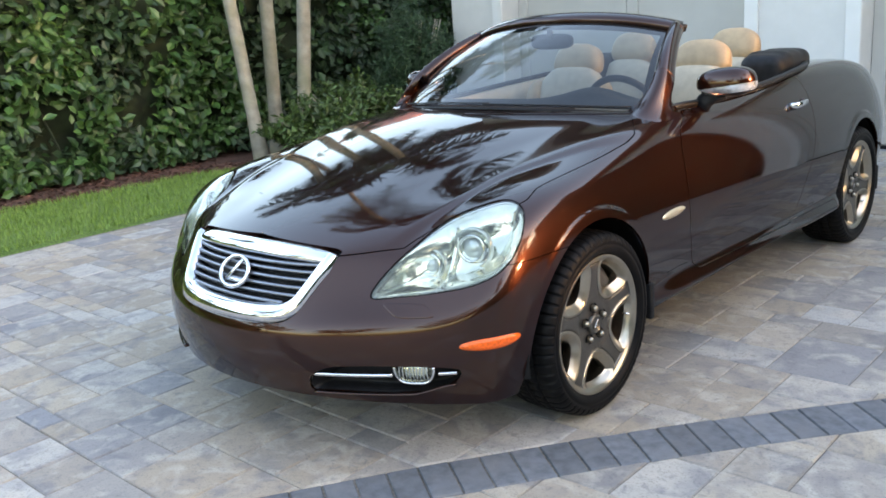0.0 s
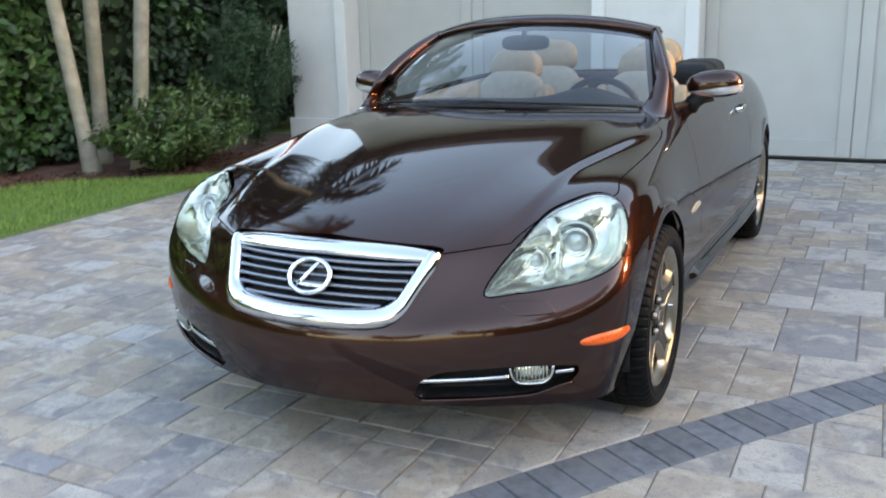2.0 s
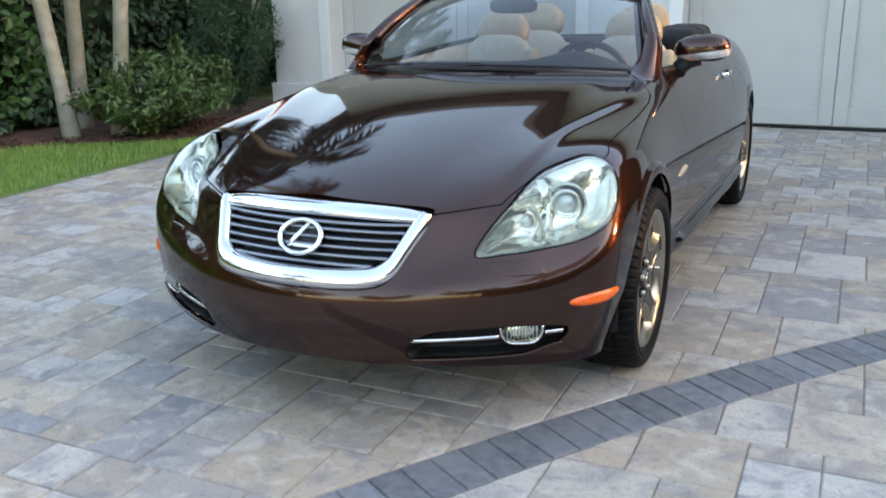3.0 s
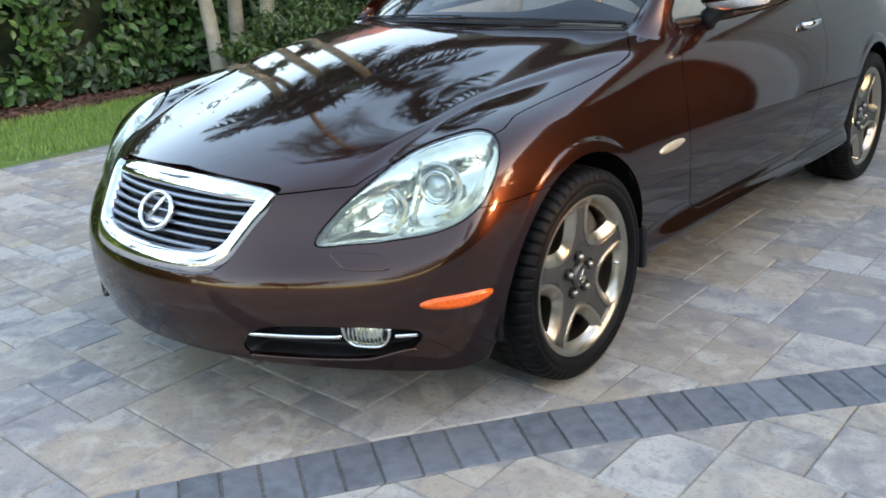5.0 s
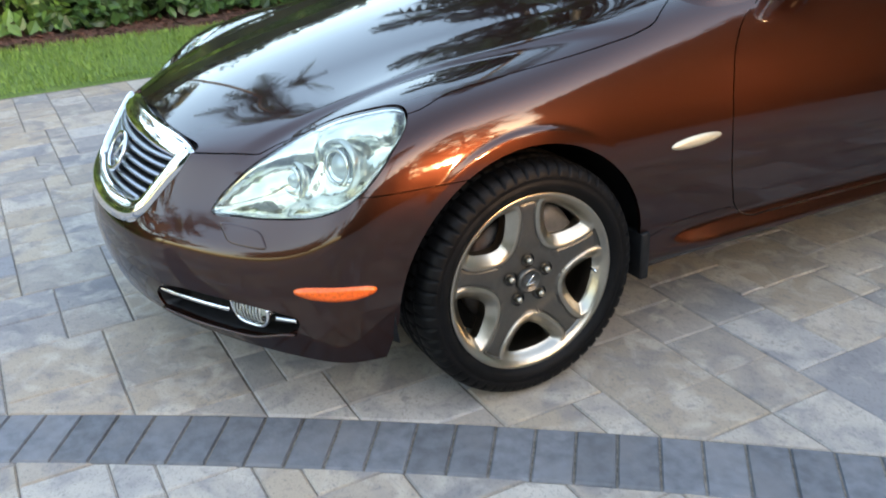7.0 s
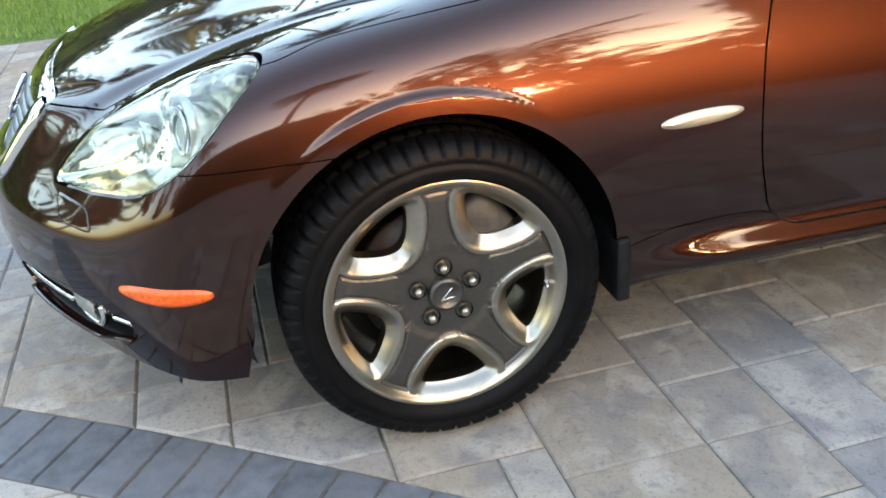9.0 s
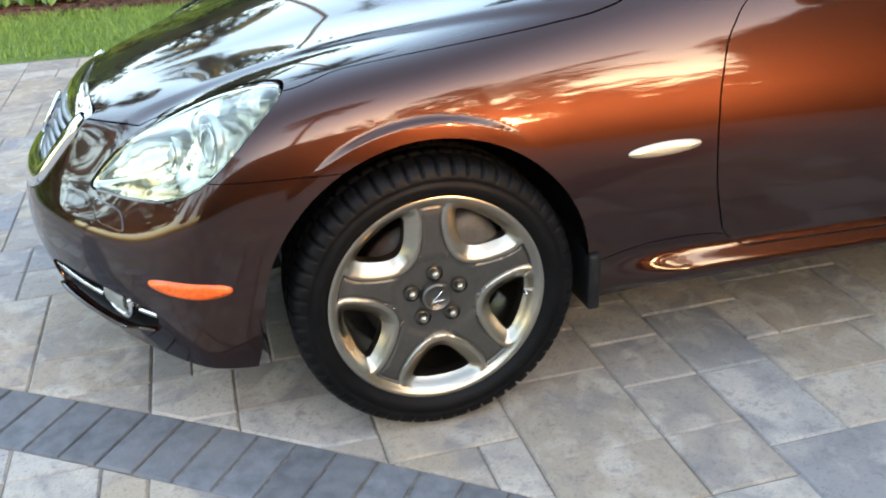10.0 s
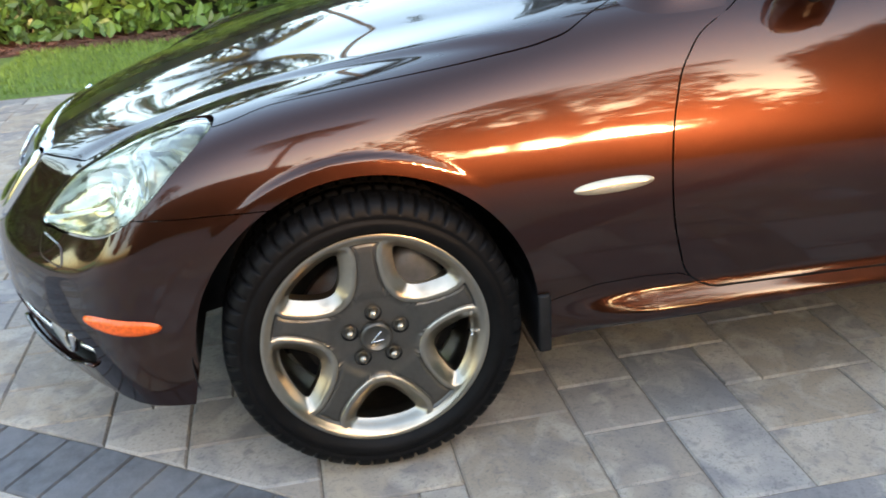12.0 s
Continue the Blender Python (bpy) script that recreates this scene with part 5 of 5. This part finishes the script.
# ---- door mirrors, handles ----
SIGNAL = material("silvered_lamp_strip", (0.80, 0.82, 0.84), 0.18, 0.7, coat=1.0, grain=90, spread=0.1)
for s, cx in ((1, 0.838), (-1, -0.838)):
    mir = new("door_mirror")
    mir.parent = car
    mir["label"] = "brown door mirror with a bright lower strip"
    for name, z0, z1, mat, grow in (("shell", -0.006, 1.0, PAINT, 1.0), ("strip", -0.040, -0.008, SIGNAL, 1.008), ("underside", -1.0, -0.042, BLACK, 0.985)):
        bm = blob((0.232 * grow, 0.150 * grow, 0.135 * grow), (0, 0, 0), 2.6, 40, 28)
        for v in bm.verts:
            v.co.z *= 0.72 if v.co.z < 0 else 0.98 + 1.2 * v.co.x * s
            v.co.y += 0.10 * (v.co.x * s)
        geom = bm.verts[:] + bm.edges[:] + bm.faces[:]
        bmesh.ops.bisect_plane(bm, geom=geom, plane_co=(0, 0, z0), plane_no=(0.14 * s, 0, -1), clear_outer=True)
        geom = bm.verts[:] + bm.edges[:] + bm.faces[:]
        bmesh.ops.bisect_plane(bm, geom=geom, plane_co=(0, 0, z1), plane_no=(0.14 * -s, 0, 1), clear_outer=True)
        bmesh.ops.translate(bm, vec=(cx, 1.03, 1.032), verts=bm.verts)
        part(name, bm, mat, mir, "" if name != "strip" else "bright lamp strip")
    bm = box((0.16, 0.012, 0.085), (cx, 1.088, 1.032), 0.012)
    part("mirror_glass", bm, CHROME, mir)
    part("arm", sweep([(s * 0.738, 1.005, 0.930), (s * 0.752, 1.012, 0.962), (s * 0.785, 1.020, 0.988), (s * 0.830, 1.028, 1.000)], round_section(0.070, 0.046, 14, 2.6), (0, 1, 0)), BLACK, mir)
    hd = on_body(np.array([[0.0, 1.80, 0.858]]), np.array([[1.0, 0, 0]]), 0, 1.2)[0]
    bm = sweep([(s * (hd[0] - 0.004), 1.72, 0.858), (s * (hd[0] + 0.026), 1.735, 0.859), (s * (hd[0] + 0.030), 1.80, 0.861), (s * (hd[0] + 0.026), 1.865, 0.862), (s * (hd[0] - 0.004), 1.88, 0.862)],
               round_section(0.014, 0.028, 10, 2.6))
    part("door_handle", bm, CHROME, car, "chrome pull handle on the door")

# ---- cabin ----
part("cabin_floor", box((1.36, 1.75, 0.04), (0, 1.45, 0.36), 0.01), DASH, car)
for s in (1, -1):
    V, F = [], []
    ys = np.linspace(0.75, 2.40, 30)
    for y in ys:
        xb = float(curve(y, [0.5, 0.78, 1.1, 1.9, 2.25, 2.5], [0.64, 0.70, 0.735, 0.745, 0.70, 0.60]))
        zt = float(body_top(np.array(xb), np.array(y))) - 0.006
        V += [(s * (xb - 0.012), y, zt - 0.022), (s * (xb - 0.026), y, zt - 0.026), (s * (xb - 0.05), y, zt - 0.10), (s * (xb - 0.06), y, 0.60), (s * (xb - 0.05), y, 0.38)]
    F = [(i * 5 + j, (i + 1) * 5 + j, (i + 1) * 5 + j + 1, i * 5 + j + 1) for i in range(29) for j in range(4)]
    belt = []
    for y in ys:
        xb = float(curve(y, [0.5, 0.78, 1.1, 1.9, 2.25, 2.5], [0.64, 0.70, 0.735, 0.745, 0.70, 0.60]))
        belt.append((s * (xb - 0.004), y, float(body_top(np.array(xb), np.array(y))) - 0.010))
    part("belt_seal", sweep(belt, round_section(0.036, 0.026, 10, 2.6)), BLACK, car, "black rubber seal along the cockpit edge")
    panel("door_lining", (np.array(V), F), PALE_LEATHER, car, "pale leather door lining", thick=0.01, weld=None)
# dashboard follows the foot of the windscreen
V, us, m = [], np.linspace(-1, 1, 41), 8
for u in us:
    p = screen_low(u)
    for dy, dz in ((0.01, -0.018), (0.10, 0.002), (0.22, 0.0), (0.32, -0.012), (0.40, -0.04), (0.43, -0.10), (0.42, -0.22), (0.36, -0.42)):
        hump = 0.060 * math.exp(-((p[0] - 0.34) / 0.16) ** 2) * math.exp(-((dy - 0.33) / 0.12) ** 2)
        V.append((p[0], 0.475 + 0.50 * p[0] ** 2 * (1 - dy) + dy, p[2] + dz + hump))
mesh_object("dashboard", V, [(i * m + j, (i + 1) * m + j, (i + 1) * m + j + 1, i * m + j + 1) for i in range(40) for j in range(m - 1)], DASH, car, "dark blue-grey dashboard")
wheel_ring = revolve([(0.014 * math.cos(a), 0.178 + 0.016 * math.sin(a)) for a in np.linspace(0, 2 * math.pi, 12, endpoint=False)], 48, close=True)
tilt = Matrix.Translation((0.335, 1.08, 0.895)) @ Matrix.Rotation(radians(90), 4, "Z") @ Matrix.Rotation(radians(-24), 4, "Y")
bmesh.ops.transform(wheel_ring, matrix=tilt, verts=wheel_ring.verts)
part("steering_wheel", wheel_ring, DASH, car, "dark leather steering wheel rim")
hub = blob((0.06, 0.16, 0.12), (0, 0, -0.01), 2.6)
bmesh.ops.transform(hub, matrix=tilt, verts=hub.verts)
part("steering_hub", hub, DASH, car)
for a in (0, 180, 270):
    sp = box((0.02, 0.13, 0.03), (0, 0.11, 0), 0.006)
    bmesh.ops.rotate(sp, matrix=Matrix.Rotation(radians(a), 3, "X"), verts=sp.verts)
    bmesh.ops.transform(sp, matrix=tilt, verts=sp.verts)
    part("steering_spoke", sp, DASH, car)
part("centre_console", box((0.20, 0.85, 0.26), (0, 1.40, 0.53), 0.04, 3), DASH, car)


def seat(x, y, scale, label):
    top = new("car_seat")
    top.parent = car
    top["label"] = label
    lean = Matrix.Rotation(radians(-16), 3, "X")
    part("cushion", blob((0.52 * scale, 0.54 * scale, 0.20), (x, y - 0.02, 0.56), 4), LEATHER, top)
    part("backrest", blob((0.44 * scale, 0.17, 0.60), (x, y + 0.30, 0.765), 3.0, turn=lean), PALE_LEATHER, top)
    for s in (-1, 1):
        part("side_bolster", blob((0.10, 0.19, 0.50), (x + s * 0.205 * scale, y + 0.275, 0.74), 3.0, turn=lean), LEATHER, top)
    rest = blob((0.275 * scale, 0.14, 0.19), (0, 0, 0), 2.7, 32, 20)
    for v in rest.verts:            # bell-shaped: broad at the foot, domed above
        v.co.x *= 1.10 - 1.1 * max(-0.02, v.co.z + 0.02)
    bmesh.ops.rotate(rest, matrix=lean, verts=rest.verts)
    bmesh.ops.translate(rest, vec=(x, y + 0.42, 1.078 + (0.03 if scale < 1 else 0.0)), verts=rest.verts)
    part("headrest", rest, LEATHER, top)
    for s in (-1, 1):
        part("headrest_post", box((0.012, 0.012, 0.10), (x + s * 0.06, y + 0.415, 0.98), 0.003), CHROME, top)


for x in (0.365, -0.365):
    seat(x, 1.36, 1.0, "tan leather front seat with rounded headrest")
for x in (0.31, -0.31):
    seat(x, 1.86, 0.92, "tan leather rear seat with tall headrest")
part("rear_shelf", blob((1.34, 0.42, 0.16), (0, 2.45, 0.93), 4), BLACK, car, "dark folded roof well")
for s in (1, -1):
    cover = blob((0.25, 0.46, 0.20), (0, 0, 0), 3.4, 48, 28)
    for v in cover.verts:           # folds in the soft cover
        v.co *= 1 + 0.05 * noise.noise(v.co * 9) + 0.03 * math.sin(v.co.y * 55 + 2 * v.co.x)
    bmesh.ops.translate(cover, vec=(s * 0.545, 2.26, 0.985), verts=cover.verts)
    part("roof_cover", cover, BLACK, car, "black folded cover at the end of the roof well")

# the nose stands a little to the right of the wheels' middle line
for ob in car.children_recursive:
    if ob.type == "MESH" and ob.matrix_world.is_identity and ob.parent.name.split(".")[0] != "wheel":
        n = len(ob.data.vertices)
        co = np.empty(n * 3)
        ob.data.vertices.foreach_get("co", co)
        co = co.reshape(-1, 3)
        co[:, 0] -= 0.021 * (1 - np.clip(co[:, 0] / 0.36, -1, 1)) * smooth(0.75, 0.1, co[:, 1])
        ob.data.vertices.foreach_set("co", co.ravel())
        ob.data.update()


# ---- across the drive and the street: palms and trees that the paint mirrors ----
def crown_tree(at, height, spread, seed, label, leaves=10, clear_stem=0.34):
    """A broad tree: a tapered trunk, limbs and many leaf clumps with gaps."""
    rnd = random.Random(seed)
    tree = thing("street_tree", label, "tree", at, "broad trees along the street")
    fork = height * clear_stem
    part("trunk", sweep([(0, 0, -0.1), (0.05, 0.03, fork * 0.5), (0.0, 0.1, fork)], round_section(0.36, 0.36, 10, 2), (0, 1, 0), scale=lambda t: 1 - 0.35 * t), BARK, tree)
    pts = []
    for k in range(9):
        a, r = 6.283 * k / 9 + rnd.uniform(-0.3, 0.3), spread * rnd.uniform(0.45, 0.95)
        tip = Vector((math.cos(a) * r, math.sin(a) * r, height * rnd.uniform(0.55, 0.95)))
        part("limb", sweep(spline([(0, 0.1, fork * 0.95), (tip.x * 0.4, tip.y * 0.4, fork + (tip.z - fork) * 0.6), tuple(tip)], 8), round_section(0.16, 0.16, 8, 2), (0.1, 1, 0), scale=lambda t: 1 - 0.8 * t), BARK, tree)
        for _ in range(26):
            c = tip * rnd.uniform(0.45, 1.0) + Vector((rnd.gauss(0, 0.5), rnd.gauss(0, 0.5), rnd.gauss(0, 0.4)))
            c.z = max(c.z, fork * 1.05)
            pts += [c + Vector((rnd.gauss(0, 0.22), rnd.gauss(0, 0.22), rnd.gauss(0, 0.18))) for _ in range(leaves)]
    v, f = leaf_cloud(pts, rnd, 0.22, 1.6, 0.3, 0.1)
    tagged(mesh_object("leaf", v, f, LEAF_SHADED, tree, flat=True), kind="stuff")


for k, (x, y, h, s) in enumerate(((17, 1.0, 7.0, 4.0), (18, 10.2, 9.0, 4.2), (16, -8, 7.0, 4.0), (12, -16.5, 8.0, 4.5), (2, -18, 7.0, 4.0), (-8, -17, 8.0, 4.5), (-15, -9, 7.0, 4.0))):
    crown_tree((x, y, -0.09), h, s, 40 + k, "broad leafy street tree seen only mirrored in the paint", 20 if k == 1 else 10)
crown_tree((19.5, 6.0, -0.09), 11.5, 4.0, 48, "tall leafy tree across the street, mirrored in the paint", 18, 0.45)


def far_hedge(x, y0, y1, height, seed, turn=0.0):
    rnd = random.Random(seed)
    hedge = thing("clipped_hedge", "dark hedge added out of view, mirrored in the paint and screening the sun", "hedge", (x, 0, 0), "clipped hedges round the garden")
    hedge.rotation_euler.z = turn
    # the same near-black core for the shade inside
    v, f, n = [], [], 60
    for i in range(n + 1):
        y = y0 + (y1 - y0) * i / n
        h = height + 0.10 * noise.noise((y * 0.8, 4.0, seed)) + 0.05 * noise.noise((y * 3.1, 2.0, seed))
        v += [(-0.4, y, -0.1), (-0.45, y, h * 0.6), (-0.3, y, h), (0.3, y, h), (0.45, y, h * 0.6), (0.4, y, -0.1)]
    f = [(i * 6 + j, (i + 1) * 6 + j, (i + 1) * 6 + j + 1, i * 6 + j + 1) for i in range(n) for j in range(5)]
    mesh_object("branch_mass", v, f, CORE, hedge)
    pts = [(-0.45 + rnd.gauss(0, 0.08), rnd.uniform(y0, y1), height * rnd.random() ** 0.7 + 0.05) for _ in range(3500)]
    v, f = leaf_cloud(pts, rnd, 0.12, 1.6, 0.3, 0.1, lambda p: Vector((-1, 0, 0.5)))
    tagged(mesh_object("leaf", v, f, LEAF_SHADED, hedge, flat=True), kind="stuff")
    return hedge


far_hedge(11.5, -14.0, 1.6, 4.6, 34)
# added out of view; its height keeps the low sun off the wheels
far_hedge(11.5, 1.6, 8.8, 2.20, 31)
# added out of view, overtall to keep the sun off the palm trunks
far_hedge(11.5, 8.8, 20.0, 8.5, 32)
# added out of view as something dark for the door to mirror
beside = far_hedge(0.0, -9.0, -3.4, 6.0, 33, radians(90))
beside.location = (0, 6.3, 0)
for k, (x, y, h) in enumerate(((8.9, 3.2, 5.6), (9.0, -1.2, 9.2), (9.2, -7.5, 6.5), (-4.7, -8.2, 5.8))):
    palm((x, y, -0.09), lambda h, k=k: (0.05 * h * (-1) ** k, 0.03 * h), h, 0.12, 13, "feathered palm tree mirrored in the paint", 60 + k, 2.1, bark=DARK_BARK)


# ---- the pavers, last: a random ashlar on a 0.1 m module, cut along the curved border band ----
def paver_material(name, island):
    m = bpy.data.materials.new(name)
    m.use_nodes = True
    t, n = m.node_tree, m.node_tree.nodes
    b = n["Principled BSDF"]
    b.inputs["Roughness"].default_value = 0.78
    b.inputs["Specular IOR Level"].default_value = 0.35
    geo = n.new("ShaderNodeNewGeometry")
    pick = geo.outputs["Random Per Island"] if island else n.new("ShaderNodeObjectInfo").outputs["Random"]
    at = geo.outputs["Position"]
    ramp = n.new("ShaderNodeValToRGB")
    ramp.color_ramp.interpolation = "LINEAR"
    stops = ((0.0, (0.235, 0.243, 0.262)), (0.18, (0.40, 0.327, 0.25)), (0.36, (0.275, 0.268, 0.262)), (0.55, (0.345, 0.285, 0.22)), (0.75, (0.425, 0.355, 0.275)), (1.0, (0.445, 0.432, 0.41)))
    while len(ramp.color_ramp.elements) < len(stops):
        ramp.color_ramp.elements.new(0.5)
    for e, (p, c) in zip(ramp.color_ramp.elements, stops):
        e.position, e.color = p, (*c, 1)
    t.links.new(pick, ramp.inputs[0])
    # clouds of blue-grey and tan within each stone, shifted from stone to stone
    shift = n.new("ShaderNodeVectorMath")
    shift.operation = "MULTIPLY_ADD"
    comb = n.new("ShaderNodeCombineXYZ")
    for k in range(3):
        t.links.new(pick, comb.inputs[k])
    t.links.new(comb.outputs[0], shift.inputs[0])
    shift.inputs[1].default_value = (37.0, 53.0, 11.0)
    t.links.new(at, shift.inputs[2])
    last = ramp.outputs[0]
    for scale, tint, lo, hi, detail in ((5.5, (0.187, 0.184, 0.195), 0.47, 0.66, 6.0), (8.5, (0.515, 0.465, 0.398), 0.50, 0.68, 6.0), (34.0, (0.166, 0.162, 0.166), 0.55, 0.78, 4.0), (150.0, (0.141, 0.137, 0.133), 0.54, 0.78, 2.0)):
        x = n.new("ShaderNodeTexNoise")
        x.inputs["Scale"].default_value, x.inputs["Detail"].default_value, x.inputs["Distortion"].default_value = scale, detail, 0.8
        t.links.new(shift.outputs[0], x.inputs["Vector"])
        r = n.new("ShaderNodeMapRange")
        r.inputs[1].default_value, r.inputs[2].default_value, r.inputs[4].default_value = lo, hi, 0.66
        t.links.new(x.outputs["Fac"], r.inputs[0])
        mix = n.new("ShaderNodeMix")
        mix.data_type = "RGBA"
        t.links.new(r.outputs[0], mix.inputs[0])
        t.links.new(last, mix.inputs[6])
        mix.inputs[7].default_value = (*tint, 1)
        last = mix.outputs[2]
    t.links.new(last, b.inputs["Base Color"])
    x = n.new("ShaderNodeTexNoise")
    x.inputs["Scale"].default_value, x.inputs["Detail"].default_value = 55, 8
    t.links.new(at, x.inputs["Vector"])
    y = n.new("ShaderNodeBump")
    y.inputs["Strength"].default_value, y.inputs["Distance"].default_value = 0.35, 0.004
    t.links.new(x.outputs["Fac"], y.inputs["Height"])
    t.links.new(y.outputs[0], b.inputs["Normal"])
    return m


PAVER, PAVER_FAR = paver_material("mottled_paver", False), paver_material("mottled_paver_far", True)
BORDER = material("charcoal_border_paver", (0.14, 0.148, 0.16), 0.8, grain=25, spread=0.2, bump=0.4, bump_size=90, random_tint=0.14, stain=(0.178, 0.178, 0.183), stain_size=7)
BAND_X, BAND_Y, BAND_IN, BAND_OUT = 10.59, -7.48, 11.885, 12.09


def band_side(x, y):
    return math.hypot(x - BAND_X, y - BAND_Y)


def cut(poly, inside):
    """Clips a flat polygon to where inside(x, y) is above zero."""
    out = []
    for p, q in zip(poly, poly[1:] + poly[:1]):
        a, b = inside(*p), inside(*q)
        if a > 0:
            out.append(p)
        if (a > 0) != (b > 0):
            t = a / (a - b)
            out.append((p[0] + (q[0] - p[0]) * t, p[1] + (q[1] - p[1]) * t))
    return out


def stone(poly, top, bevel=0.005, foot=-0.03):
    """A block over a flat polygon, its upper edge worn round."""
    cx, cy = sum(p[0] for p in poly) / len(poly), sum(p[1] for p in poly) / len(poly)
    n = len(poly)
    def ring(inset, z):
        r = []
        for x, y in poly:
            d = math.hypot(cx - x, cy - y) or 1
            r.append((x + (cx - x) / d * inset * 1.35, y + (cy - y) / d * inset * 1.35, z))
        return r
    v = ring(0, foot) + ring(0, top - bevel) + ring(bevel, top)
    f = [tuple(range(2 * n, 3 * n))]
    for a in (0, n):
        f += [(a + i, a + (i + 1) % n, a + n + (i + 1) % n, a + n + i) for i in range(n)]
    return v, f


def ashlar(x0, y0, nx, ny, rnd):
    """Fills a grid of 0.1 m cells with stones of a few sizes."""
    free = np.ones((nx, ny), bool)
    stones = []
    for i in range(nx):
        for j in range(ny):
            if not free[i, j]:
                continue
            sizes = [(2, 3), (3, 3), (2, 2), (2, 3), (2, 2), (3, 4) if rnd.random() < 0.3 else (3, 3), (3, 2)]
            rnd.shuffle(sizes)
            for w, h in sizes + [(2, 1), (1, 3), (1, 2), (1, 1)]:
                if i + w <= nx and j + h <= ny and free[i:i + w, j:j + h].all():
                    break
            free[i:i + w, j:j + h] = False
            stones.append((x0 + 0.1016 * i, y0 + 0.1016 * j, x0 + 0.1016 * (i + w), y0 + 0.1016 * (j + h)))
    return stones


drive = bpy.data.objects["driveway"]
rnd = random.Random(77)
near, far = [], []
for ax, ay, bx, by in ashlar(-3.70, -3.0 - 0.1016 * 72, 119, 158, rnd):
    g = 0.0016
    poly = [(ax + g, ay + g), (bx - g, ay + g), (bx - g, by - g), (ax + g, by - g)]
    r = [band_side(*p) for p in poly]
    pieces = [poly]
    if min(r) < BAND_OUT + 0.003 and max(r) > BAND_IN - 0.003:
        pieces = [cut(poly, lambda x, y: band_side(x, y) - BAND_OUT - 0.003), cut(poly, lambda x, y: BAND_IN - 0.003 - band_side(x, y))]
    for p in pieces:
        if len(p) > 2:
            cx, cy = sum(q[0] for q in p) / len(p), sum(q[1] for q in p) / len(p)
            lot = near if math.hypot(cx - 0.95, cy - 0.15) < 1.95 and cx > -0.4 else far
            lot.append(stone(p, rnd.uniform(-0.0015, 0.0015)))
for v, f in near[:300]:
    mesh_object("paver", v, f, PAVER, drive, flat=True)
V, F = [], []
for v, f in far + near[300:]:
    k = len(V)
    V += v
    F += [tuple(i + k for i in q) for q in f]
tagged(mesh_object("far_paver", V, F, PAVER_FAR, drive, flat=True), kind="stuff")
for k in range(150):
    a0 = radians(126.5) + 0.1005 / 12.0 * (k - 20)
    a1 = a0 + 0.1005 / 12.0
    g = 0.0028 / 12
    poly = [(BAND_X + r * math.cos(a), BAND_Y + r * math.sin(a)) for r, a in ((BAND_IN, a0 + g), (BAND_OUT - 0.001, a0 + g), (BAND_OUT - 0.001, a1 - g), (BAND_IN, a1 - g))]
    v, f = stone(poly[::-1], rnd.uniform(-0.001, 0.0015))
    mesh_object("border_paver", v, f, BORDER, drive, flat=True)
